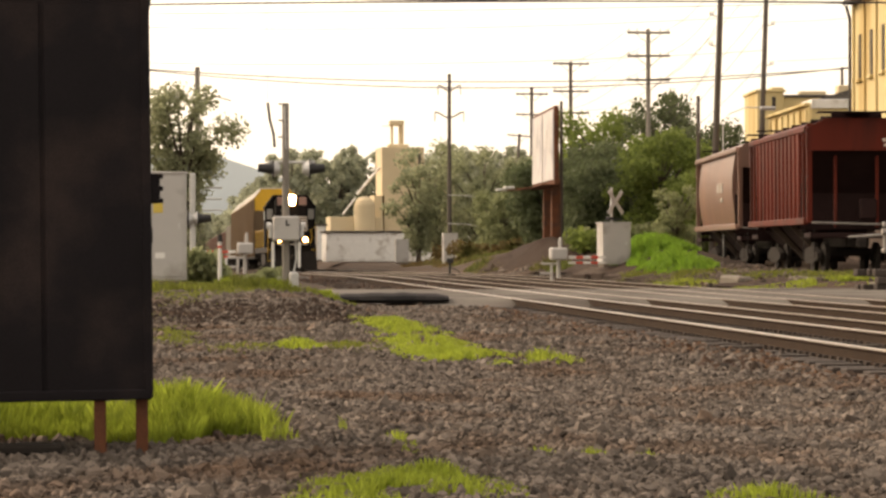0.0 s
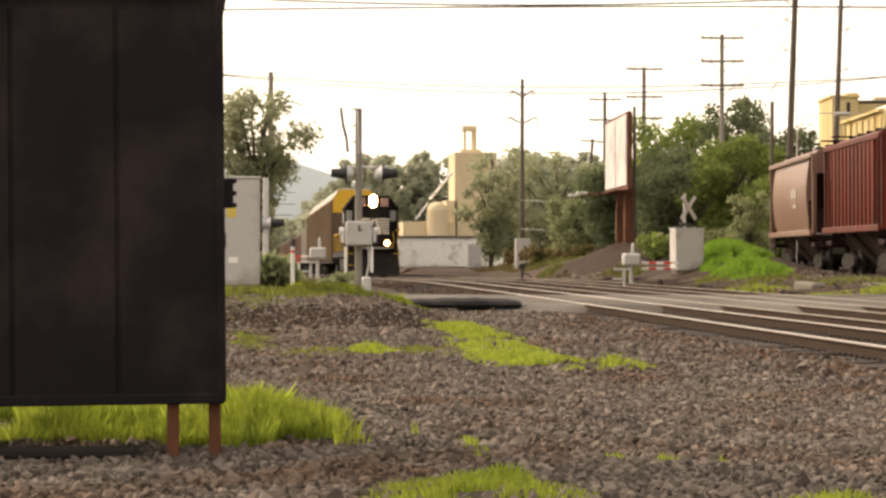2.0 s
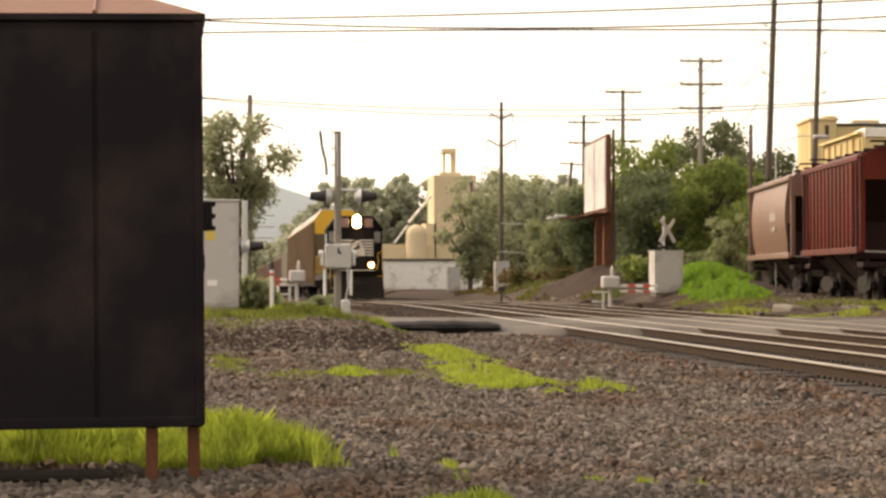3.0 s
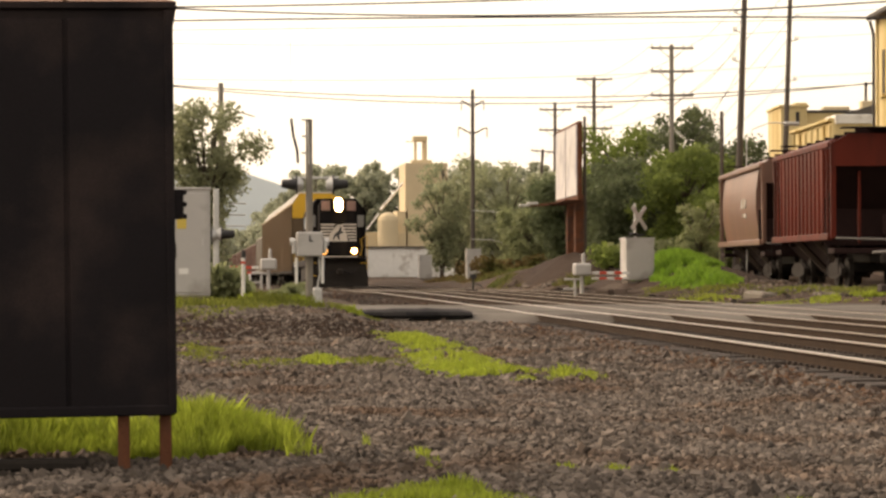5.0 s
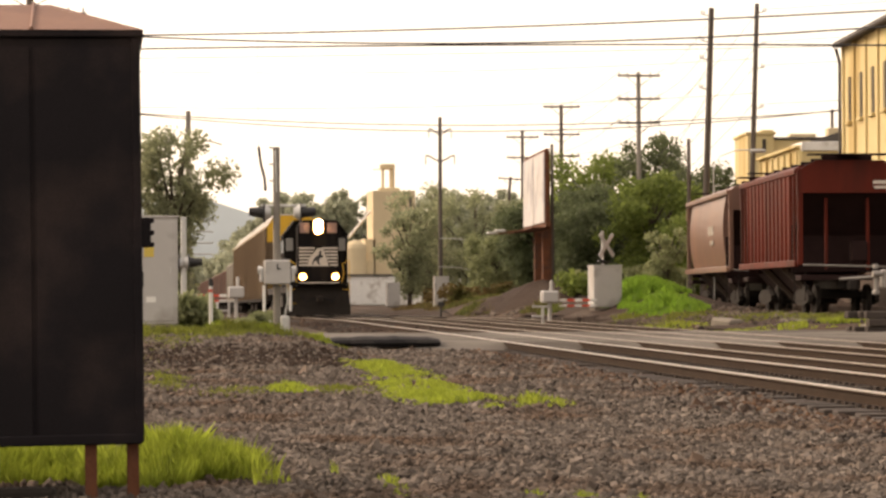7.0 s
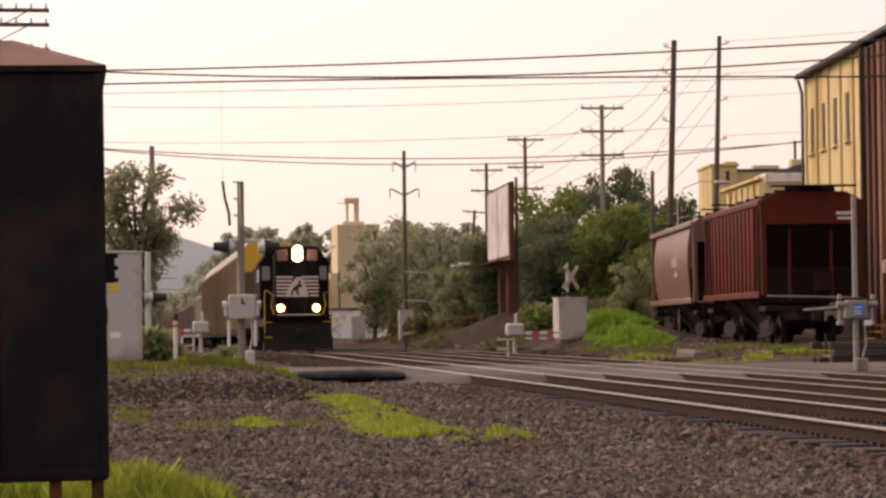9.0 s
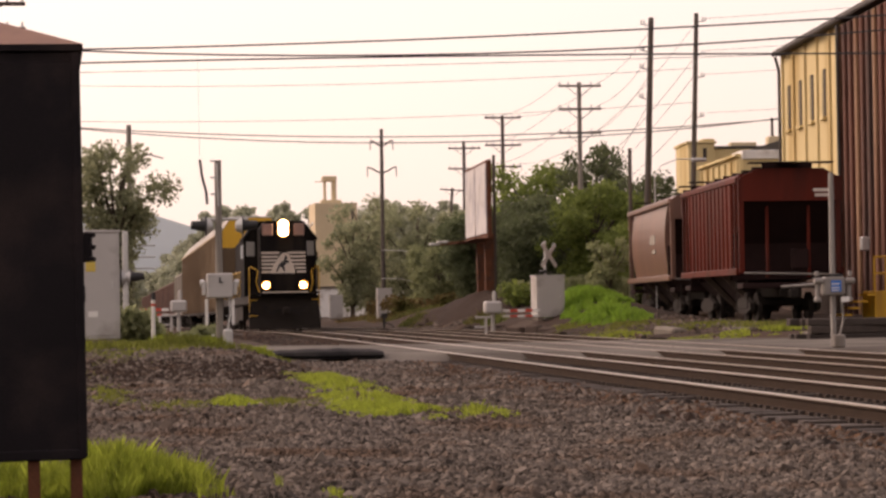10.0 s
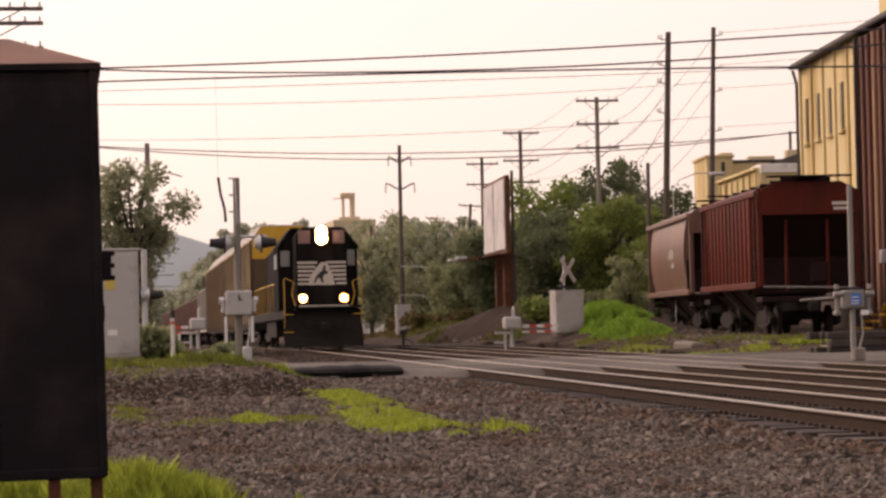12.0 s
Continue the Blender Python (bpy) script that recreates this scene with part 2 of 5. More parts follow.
# ---- mesh helpers ----
def put(bm, name, material, parent=None, label="", m=None, smooth=False):
    me = bpy.data.meshes.new(name)
    bmesh.ops.recalc_face_normals(bm, faces=bm.faces)
    bm.to_mesh(me)
    bm.free()
    if smooth:
        for f in me.polygons:
            f.use_smooth = True
    me.materials.append(material)
    ob = new(name, me)
    if parent:
        ob.parent = parent
    if m:
        ob.matrix_basis = m
    if label:
        ob["label"] = label
    return ob


def part(name, bm, material, parent, label="", smooth=False):
    return put(bm, name, material, parent, label, smooth=smooth)


def sheet(name, verts, faces, material, parent=None, label="", smooth=False):
    me = bpy.data.meshes.new(name)
    me.from_pydata(verts, [], faces)
    me.materials.append(material)
    if smooth:
        for f in me.polygons:
            f.use_smooth = True
    ob = new(name, me)
    if parent:
        ob.parent = parent
    if label:
        ob["label"] = label
    return ob


def box(bm, c, s, bev=0.0, rot=None):
    """A box of size s round c, its edges taken off by bev."""
    got = bmesh.ops.create_cube(bm, size=1)["verts"]
    for v in got:
        v.co = Vector((v.co.x * s[0], v.co.y * s[1], v.co.z * s[2]))
    if bev:
        es = list({e for v in got for e in v.link_edges})
        r = bmesh.ops.bevel(bm, geom=es, offset=bev, segments=1, affect="EDGES", profile=0.5)
        got = list({v for f in r["faces"] for v in f.verts} | {v for v in got if v.is_valid})
    for v in got:
        if rot:
            v.co = rot @ v.co
        v.co += Vector(c)
    return bm


def cyl(bm, a, b, r1, r2=None, n=12):
    """A round bar from a to b."""
    a, b = Vector(a), Vector(b)
    r2 = r1 if r2 is None else r2
    q = (b - a).to_track_quat("Z", "Y").to_matrix().to_4x4()
    bmesh.ops.create_cone(bm, cap_ends=True, segments=n, radius1=r1, radius2=r2, depth=(b - a).length,
                          matrix=Matrix.Translation((a + b) / 2) @ q)
    return bm


def prism(bm, outline, axis, lo, hi):
    """An outline of (u, v) pairs drawn out along an axis: x takes (y, z), y takes (x, z), z takes (x, y)."""
    def at(u, v, w):
        return {"x": (w, u, v), "y": (u, w, v), "z": (u, v, w)}[axis]
    a = [bm.verts.new(at(u, v, lo)) for u, v in outline]
    b = [bm.verts.new(at(u, v, hi)) for u, v in outline]
    bm.faces.new(a)
    bm.faces.new(b[::-1])
    for i in range(len(a)):
        j = (i + 1) % len(a)
        bm.faces.new((a[i], b[i], b[j], a[j]))
    return bm


def tube(bm, pts, r, n=6):
    """One bent round bar through the points."""
    pts = [Vector(p) for p in pts]
    rings = []
    for i, p in enumerate(pts):
        way = (pts[min(i + 1, len(pts) - 1)] - pts[max(i - 1, 0)]).normalized()
        side = way.cross(Vector((0.13, 0.31, 0.94) if abs(way.z) < 0.9 else (1, 0.1, 0))).normalized()
        up = side.cross(way)
        rings.append([bm.verts.new(p + r * (math.cos(6.2832 * k / n) * side + math.sin(6.2832 * k / n) * up)) for k in range(n)])
    for a, b in zip(rings, rings[1:]):
        for k in range(n):
            bm.faces.new((a[k], a[(k + 1) % n], b[(k + 1) % n], b[k]))
    bm.faces.new(rings[0])
    bm.faces.new(rings[-1][::-1])
    return bm


def B():
    return bmesh.new()


def thing(name, m, label, category, group=""):
    return tagged(put_empty(name, m), label, category, group)


def put_empty(name, m):
    e = new(name)
    e.empty_display_size = 0.2
    e.matrix_basis = m
    return e


rng = np.random.default_rng(7)


# ---- ground ----
TRACKS = (8.12, 10.8, 13.55)


# past the road the line drops gently and draws a little to one side
GRADE, BEND = 0.006, -0.2


def fall(y):
    return -GRADE * max(0.0, y - 92)


def draw_aside(y):
    return BEND * min(1.0, max(0.0, (y - 64) / 28))


def lift(x, y):
    """Height of the ground."""
    def bump(u, lo, hi, w):
        return 1 / (1 + math.exp(-(u - lo) / w)) * (1 / (1 + math.exp((u - hi) / w)))
    z = -0.19
    z += 0.46 * bump(x, -40, 3.35, 0.3) * bump(y, 43, 400, 3.0)       # low berm on the cabinet's side
    z += 0.06 * bump(x, -9, 3.0, 0.8) * bump(y, 9, 24, 3.0)          # round the instrument house
    z += 0.50 * bump(x, 16.6, 90, 0.5) * bump(y, 63, 135, 1.5)       # the siding's bank
    z += 0.7 * bump(x, 17.5, 60, 1.0) * bump(y, 104, 158, 5.0)        # spoil bank at the trees
    z += 1.25 * bump(x, 17.9, 20.4, 0.7) * bump(y, 86, 101, 2.2)     # grass bank beside the siding
    z -= 0.055 * bump(x, 6.9, 14.8, 0.12) * bump(y, 5, 51, 0.8)        # ballast kept low beside the rails
    z += fall(y) * bump(x, 4.5, 15.6, 0.4)                            # the line's own bed
    z += 0.05 * noise.noise((x * 0.35, y * 0.2, 0)) + 0.025 * noise.noise((x * 1.3, y * 0.9, 3))
    return z


def ground_sheet():
    xs = np.unique(np.concatenate([np.linspace(-2500, -60, 10), np.linspace(-60, -6, 14), np.arange(-6, 24, 0.35), np.linspace(24, 60, 26), np.linspace(60, 2500, 10)]))
    ys = np.unique(np.concatenate([np.linspace(-400, 5, 14), np.arange(5, 34, 0.4), np.arange(34, 125, 1.0), np.linspace(125, 400, 40), np.linspace(400, 4000, 12)]))
    verts = [(x, y, lift(x, y) if abs(x) < 100 and y < 600 else -0.2) for y in ys for x in xs]
    w = len(xs)
    faces = [(j * w + i, j * w + i + 1, (j + 1) * w + i + 1, (j + 1) * w + i) for j in range(len(ys) - 1) for i in range(w - 1)]
    g = sheet("ground", verts, faces, M_GROUND, smooth=True)
    return tagged(g, "brown-grey gravel and dirt ground with stains", "ground", kind="structure")


ground_sheet()


def scatter_stones(name, n, x0, x1, y0, y1, size, label, keep=None, material=M_STONE):
    """Loose broken stones sunk a little into the ground."""
    ball = bmesh.new()
    bmesh.ops.create_icosphere(ball, subdivisions=1, radius=1.0)
    ball.verts.ensure_lookup_table()
    octa = np.array([v.co[:] for v in ball.verts])
    tri = np.array([[v.index for v in f.verts] for f in ball.faces])
    ball.free()
    x, y = rng.uniform(x0, x1, n), rng.uniform(y0, y1, n)
    if keep:
        ok = np.array([keep(a, b) for a, b in zip(x, y)])
        x, y = x[ok], y[ok]
    n = len(x)
    z = np.array([lift(a, b) for a, b in zip(x, y)])
    s = size * rng.lognormal(0, 0.35, (n, 1, 1)) * rng.uniform(0.55, 1.15, (n, 1, 3))
    v = octa[None] * s * rng.uniform(0.62, 1.25, (n, 12, 3)) + rng.normal(0, 0.17, (n, 12, 3)) * s
    a, b = rng.uniform(0, 6.28, n), rng.uniform(-0.7, 0.7, n)
    ca, sa, cb, sb = np.cos(a)[:, None], np.sin(a)[:, None], np.cos(b)[:, None], np.sin(b)[:, None]
    v1 = np.stack([v[..., 0], v[..., 1] * cb - v[..., 2] * sb, v[..., 1] * sb + v[..., 2] * cb], -1)
    v2 = np.stack([v1[..., 0] * ca - v1[..., 1] * sa, v1[..., 0] * sa + v1[..., 1] * ca, v1[..., 2]], -1)
    v2 += np.stack([x, y, z + size * 0.2], -1)[:, None]
    f = (tri[None] + 12 * np.arange(n)[:, None, None]).reshape(-1, 3)
    ob = sheet(name, v2.reshape(-1, 3).tolist(), f.tolist(), material)
    return tagged(ob, label, "gravel", kind="stuff")


# keeps only stones in the wedge of ground the eye looks over
def view_wedge(x, y):
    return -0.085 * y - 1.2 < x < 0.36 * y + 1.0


scatter_stones("ballast_gravel", 68000, -3.5, 7.0, 10.5, 24, 0.0215, "coarse grey-brown crushed stone lying loose", view_wedge)
scatter_stones("ballast_gravel", 34000, -3.5, 7.2, 24, 46, 0.029, "coarse grey-brown crushed stone lying loose", view_wedge)
scatter_stones("ballast_gravel", 9000, 6.2, 7.3, 17, 50, 0.024, "rust-stained stones along the near rail", view_wedge, M_RUSTSTONE)
scatter_stones("ballast_gravel", 9000, 5.4, 16, 63.5, 104, 0.05, "dark crushed stone ballast between the rails", view_wedge, M_STONEDARK)
scatter_stones("ballast_gravel", 12000, -5, 6.5, 44, 51.5, 0.036, "coarse grey-brown crushed stone lying loose", view_wedge)
scatter_stones("ballast_gravel", 16000, 5.6, 15, 18, 49, 0.034, "dark crushed stone ballast between the rails", view_wedge, M_STONEDARK)


def grass(name, n, blobs, height, material, label, width=0.012):
    """Blades in ragged patches (x, y, half length along x, along y)."""
    vs, fs = [], []
    for bx, by, rx, ry, share in blobs:
        for _ in range(int(n * share)):
            r, a = rng.uniform() ** 0.6, rng.uniform(0, 6.28)
            x, y = bx + rx * r * math.cos(a), by + ry * r * math.sin(a)
            if noise.noise((x * 1.6, y * 1.0, 5)) + 0.5 * noise.noise((x * 5, y * 3, 2)) < 0.25 * r - 0.2:
                continue
            z = lift(x, y) - 0.01
            h = height * rng.uniform(0.35, 1.15) * (1.2 - 0.85 * r)
            lx, ly = rng.normal(0, 0.22) * h, rng.normal(0, 0.22) * h
            c, s = math.cos(a * 7), math.sin(a * 7)
            i = len(vs)
            vs += [(x - c * width, y - s * width, z), (x + c * width, y + s * width, z),
                   (x + lx * 0.4 + c * width * 0.8, y + ly * 0.4 + s * width * 0.8, z + h * 0.6), (x + lx, y + ly, z + h)]
            fs += [(i, i + 1, i + 2), (i, i + 2, i + 3)]
    return tagged(sheet(name, vs, fs, material), label, "grass", kind="stuff")


def yard():
    """Dark ground sheet under the siding."""
    xs, ys = np.linspace(16.2, 29.5, 26), np.linspace(64.5, 108, 60)
    vs = [(x + 0.5 * math.sin(y * 0.9) * (x < 16.5), y, lift(x, y) + 0.012) for y in ys for x in xs]
    w = len(xs)
    fs = [(j * w + i, j * w + i + 1, (j + 1) * w + i + 1, (j + 1) * w + i) for j in range(len(ys) - 1) for i in range(w - 1)]
    tagged(sheet("yard_ground", vs, fs, M_EARTH, smooth=True), "dark ground sheet round the siding", "ground", kind="structure")


yard()


# ---- road over the line ----
def road():
    bm = B()
    xs = [-60, -20, 0, 3.5, 4.6, 7.2, 16, 24, 40, 90]
    zs = [0.02, 0.02, 0.02, 0.02, 0.0, -0.012, -0.012, 0.04, 0.1, 0.1]
    near = [54, 53, 52, 52, 52.4, 50.5, 47.5, 46, 45, 44]
    rows_ = []
    for x, z, y in zip(xs, zs, near):
        rows_.append([bm.verts.new((x, y - 1.3, z - 0.3)), bm.verts.new((x, y + 0.25, z)), bm.verts.new((x, 57.5, z + 0.002)), bm.verts.new((x, 63, z)), bm.verts.new((x, 63.4, z - 0.35))])
    for p, q in zip(rows_, rows_[1:]):
        for i in range(4):
            bm.faces.new((p[i], q[i], q[i + 1], p[i + 1]))
    r = put(bm, "road", M_ASPHALT)
    tagged(r, "worn grey asphalt road crossing the rails", "road", kind="structure")
    bm = B()
    rings = []
    for k in range(11):
        u = k / 10
        g = (0.35 + 0.65 * math.sin(math.pi * min(1, max(0, 0.06 + 0.9 * u))) ** 0.4) * (1 + 0.08 * math.sin(k * 2.3))
        x, y = 3.7 + 2.35 * u, 51.6 + 0.12 * math.sin(k * 1.1)
        rings.append([bm.verts.new((x, y + 0.45 * math.cos(a), -0.03 + 0.15 * g * math.sin(a))) for a in np.linspace(-0.5, 3.64, 9)])
    for p, q in zip(rings, rings[1:]):
        for i in range(8):
            bm.faces.new((p[i], p[i + 1], q[i + 1], q[i]))
    bm.faces.new(rings[0])
    bm.faces.new(rings[-1])
    e = put(bm, "rubber_crossing_panel", M_RUBBER)
    tagged(e, "worn black rubber edge roll beside the rail crossing", "crossing panel")


road()


# ---- tracks ----
def rail_bm(y0, y1, x, main=False):
    """A flat-footed rail; the main line's rails follow its fall and bend."""
    foot, web, head, h = 0.07, 0.012, 0.036, 0.17
    bm = B()
    ends = [y0, 64, 92, y1] if main else [y0, y1]
    for lo, hi in zip(ends, ends[1:]):
        prism(bm, [(x - foot, -h), (x + foot, -h), (x + foot, -h + 0.018), (x + web, -h + 0.035), (x + web, -0.045), (x + head, -0.03), (x + head, -0.002),
                   (x - head, -0.002), (x - head, -0.03), (x - web, -0.045), (x - web, -h + 0.035), (x - foot, -h + 0.018)], "y", lo, hi)
    return along_line(bm) if main else bm


def along_line(bm):
    for v in bm.verts:
        v.co.x += draw_aside(v.co.y)
        v.co.z += fall(v.co.y)
    return bm


def track(i, xc):
    t = thing("railway_track", pose(0, 0, 0), "rusty steel rails on tarred ties in gravel ballast", "railway track", "tracks")
    for sx in (-1, 1):
        x = xc + sx * 0.7525
        part("rail", rail_bm(-30, 420, x, True), M_RAIL, t, "rust-brown steel rail")
        bm = B()
        for lo, hi in ((-30, 64), (64, 92), (92, 420)):
            box(bm, (x, (lo + hi) / 2, -0.004), (0.078, hi - lo, 0.014))
        along_line(bm)
        part("rail_head", bm, M_RAILDULL if i else M_RAILTOP, t, "dull running surface" if i else "bright worn running surface")
        bm = B()
        for y in np.arange(14, 51, 0.27):
            for side in (-1, 1):
                box(bm, (x + side * 0.085, y + rng.normal(0, 0.02), -0.155), (0.05, 0.045, 0.05))
        ob = part("rail_anchor", bm, M_TIE, t, "rows of small dark spikes and anchors")
        ob["kind"] = "stuff"
    bm = B()
    box(bm, (xc, 0, -0.235), (2.6, 0.22, 0.15), 0.012)
    first = part("tie", bm, M_TIE, t)
    for k, y in enumerate(np.arange(14.0, 51, 0.54)):
        ob = first if k == 0 else new("tie", first.data)
        ob.parent = t
        ob.location = (rng.normal(0, 0.03), y, rng.normal(0, 0.006))
    bm = B()
    for y in np.arange(64, 200, 0.54):
        box(bm, (xc + draw_aside(y) + rng.normal(0, 0.03), y, -0.235 + fall(y)), (2.6, 0.22, 0.15))
    far = part("tie_row", bm, M_TIE, t)
    far["kind"] = "stuff"


for i_, xc_ in enumerate(TRACKS):
    track(i_, xc_)


# ---- the black instrument house on legs ----
def instrument_house():
    t = thing("instrument_house", pose(-0.058, 14.1, -0.07, 0, -0.55, 1.2), "black-painted steel instrument house on rusty legs", "equipment cabinet")
    w, d, z0, z1, n = 2.4, 1.3, 0.255, 2.6, 4
    bm = B()
    box(bm, (-w / 2, d / 2, (z0 + z1) / 2), (w, d, z1 - z0), 0.012)
    part("body", bm, M_BOX, t)
    pw = w / n
    for k in range(n):
        bm = B()
        box(bm, (-pw * (k + 0.5), -0.006, (z0 + z1) / 2 - 0.01), (pw - 0.02, 0.022, z1 - z0 - 0.1), 0.008)
        part("wall_panel", bm, M_BOX, t)
    for x, y in ((-w, 0), (0, 0)):
        bm = B()
        box(bm, (x * 0.998 - 0.01, -0.008, (z0 + z1) / 2), (0.05, 0.05, z1 - z0 - 0.02), 0.008)
        part("corner_angle", bm, M_BOX, t)
    bm = B()
    box(bm, (-w / 2, -0.012, z0 + 0.03), (w + 0.01, 0.04, 0.06), 0.008)
    part("bottom_angle", bm, M_BOX, t)
    bm = B()
    o = 0.035
    lo = [bm.verts.new(p) for p in ((-w - o, -o, z1), (o, -o, z1), (o, d + o, z1), (-w - o, d + o, z1))]
    mid = [bm.verts.new(p) for p in ((-w - o, -o, z1 + 0.035), (o, -o, z1 + 0.035), (o, d + o, z1 + 0.035), (-w - o, d + o, z1 + 0.035))]
    bm.faces.new(lo)
    for i in range(4):
        bm.faces.new((lo[i], lo[(i + 1) % 4], mid[(i + 1) % 4], mid[i]))
    part("eave", bm, M_BOX, t)
    bm = B()
    a = [bm.verts.new(p) for p in ((-w - o, -o, z1 + 0.037), (o, -o, z1 + 0.037), (o, d + o, z1 + 0.037), (-w - o, d + o, z1 + 0.037))]
    r1, r2 = bm.verts.new((-w + 0.5, d / 2, z1 + 0.26)), bm.verts.new((-0.5, d / 2, z1 + 0.26))
    for f in ((a[0], a[1], r2, r1), (a[1], a[2], r2), (a[2], a[3], r1, r2), (a[3], a[0], r1)):
        bm.faces.new(f)
    part("roof", bm, M_ROOFRUST, t, "rust-brown hipped roof sheet")
    for x in (-0.6, -1.2, -1.8):
        bm = B()
        cyl(bm, (x, -o, z1 + 0.045), (x, d / 2, z1 + 0.268), 0.012, n=6)
        part("roof_seam", bm, M_ROOFRUST, t)
    for x, y in ((-0.262, 0.05), (-0.022, 0.10), (-w + 0.3, 0.05), (-w + 0.1, 0.9)):
        bm = B()
        box(bm, (x, y, 0.13), (0.012, 0.075, 0.5))
        box(bm, (x - 0.032, y - 0.035, 0.13), (0.064, 0.012, 0.5), 0.003)
        box(bm, (x - 0.032, y + 0.035, 0.13), (0.064, 0.012, 0.5), 0.003)
        part("leg", bm, M_RUST, t, "rusty steel leg")
    for z, h, wd in ((1.47, 0.17, 0.07), (1.2, 0.1, 0.025), (1.93, 0.1, 0.02), (0.5, 0.1, 0.02), (2.3, 0.28, 0.012)):
        bm = B()
        box(bm, (wd / 2 - 0.004, 0.06, z), (wd, 0.12, h), 0.008)
        if z == 1.47:
            for q in (-0.07, 0.0, 0.07):
                box(bm, (wd, 0.06, z + q), (0.03, 0.13, 0.025), 0.004)
        part("door_latch" if z == 1.47 else "hinge", bm, M_BOX, t)
    bm = B()
    box(bm, (-1.1, -0.05, -0.03), (1.9, 0.16, 0.07), 0.02)
    sill = put(bm, "timber_sleeper", M_UNDER, None, "", pose(-0.4, 14.2, -0.07, 0, 0, -2))
    tagged(sill, "short dark timber lying under the instrument house", "timber")


instrument_house()


# ---- crossing equipment ----
def steel_cabinet(name, m, w, d, h, label):
    t = thing(name, m, label, "equipment cabinet")
    bm = B()
    box(bm, (0, 0, h / 2 + 0.05), (w, d, h - 0.1), 0.02)
    part("body", bm, M_GREY, t)
    bm = B()
    box(bm, (0, 0, h - 0.02), (w + 0.06, d + 0.06, 0.05), 0.012)
    part("lid", bm, M_GREY, t)
    bm = B()
    box(bm, (0, -d / 2 - 0.008, h / 2 + 0.03), (w * 0.86, 0.02, h - 0.3), 0.006)
    door = part("door", bm, M_GREY, t)
    bm = B()
    box(bm, (w * 0.33, -d / 2 - 0.035, h * 0.52), (0.03, 0.04, 0.14), 0.006)
    part("handle", bm, M_SILVER, door, "steel handle")
    bm = B()
    box(bm, (0, 0, 0.03), (w - 0.1, d - 0.1, 0.08))
    part("base", bm, M_CONC, t)
    return t


def flasher(parent, x, z, side, lit=False):
    """A flasher head on the arm, its hood pointing to one side along x."""
    bm = B()
    cyl(bm, (x - side * 0.03, 0, z), (x + side * 0.0, 0, z), 0.21, n=20)
    head = part("flasher_backplate", bm, M_BLACK, parent)
    bm = B()
    cyl(bm, (x - side * 0.16, 0, z), (x - side * 0.03, 0, z), 0.10, 0.17, n=16)
    part("lamp_housing", bm, M_SILVER, head, "grey lamp housing")
    bm = B()
    cyl(bm, (x, 0, z), (x + side * 0.3, 0, z + 0.02), 0.12, 0.085, n=16)
    part("hood", bm, M_BLACK, head)
    if lit:
        bm = B()
        cyl(bm, (x + side * 0.3, 0, z + 0.02), (x + side * 0.31, 0, z + 0.02), 0.075, n=14)
        part("lens", bm, M_FLASH, head, "glowing amber lens")
    return head


def gate_mechanism(t, z, wide=0.5):
    bm = B()
    box(bm, (0, -0.1, z), (wide, 0.36, 0.52), 0.03)
    part("gate_mechanism", bm, M_GREY, t, "grey gate machine housing")
    bm = B()
    box(bm, (0, -0.295, z + 0.12), (0.03, 0.02, 0.12))
    box(bm, (0.03, -0.295, z + 0.07), (0.07, 0.02, 0.03))
    part("housing_latch", bm, M_BLACK, t)
    for sx in (-1, 1):
        bm = B()
        box(bm, (sx * (wide / 2 + 0.05), -0.1, z - 0.05), (0.08, 0.2, 0.3), 0.02)
        cyl(bm, (sx * (wide / 2 + 0.04), -0.1, z + 0.05), (sx * (wide / 2 + 0.13), -0.1, z + 0.05), 0.08, n=12)
        part("crank_arm", bm, M_SILVER, t)
        bm = B()
        box(bm, (sx * (wide / 2 + 0.0), -0.12, z - 0.55), (0.06, 0.06, 0.55), 0.01)
        part("counterweight_bar", bm, M_WHITE, t)


def crossing_mast():
    t = thing("crossing_signal_mast", pose(2.61, 51.3, 0.16), "tall grey crossing mast with black flashers and gate machine", "crossing signal", "crossing signals")
    bm = B()
    cyl(bm, (0, 0, 0.1), (0, 0, 3.96), 0.078, 0.072, n=16)
    part("pole", bm, M_PALEPOLE, t, "weathered grey pole")
    bm = B()
    cyl(bm, (-0.02, -0.06, 3.9), (0.0, -0.06, 3.0), 0.02, n=6)
    for z in (3.95, 3.6, 3.25):
        box(bm, (-0.11, 0, z), (0.1, 0.04, 0.04), 0.008)
    part("step_brackets", bm, M_SILVER, t)
    bm = B()
    cyl(bm, (-0.34, 0, 2.72), (0.62, 0, 2.72), 0.03, n=8)
    part("cross_arm", bm, M_SILVER, t)
    for x, side in ((-0.28, -1), (0.52, 1)):
        flasher(t, x, 2.58, side)
    gate_mechanism(t, 1.32, 0.55)
    bm = B()
    for x, y in ((0.12, 0.0), (-0.14, 0.05)):
        box(bm, (x, y, 0.15), (0.07, 0.07, 0.3), 0.01)
    box(bm, (0.16, -0.1, 0.2), (0.2, 0.18, 0.42), 0.04)
    part("base_bracket", bm, M_SILVER, t)
    bm = B()
    tube(bm, [(0.2, -0.1, 1.1), (0.22, -0.12, 0.7), (0.14, -0.1, 0.3)], 0.02)
    part("conduit", bm, M_SILVER, t)
    bm = B()
    box(bm, (0, 0, 0.0), (0.6, 0.6, 0.16), 0.03)
    part("foundation", bm, M_CONC, t)


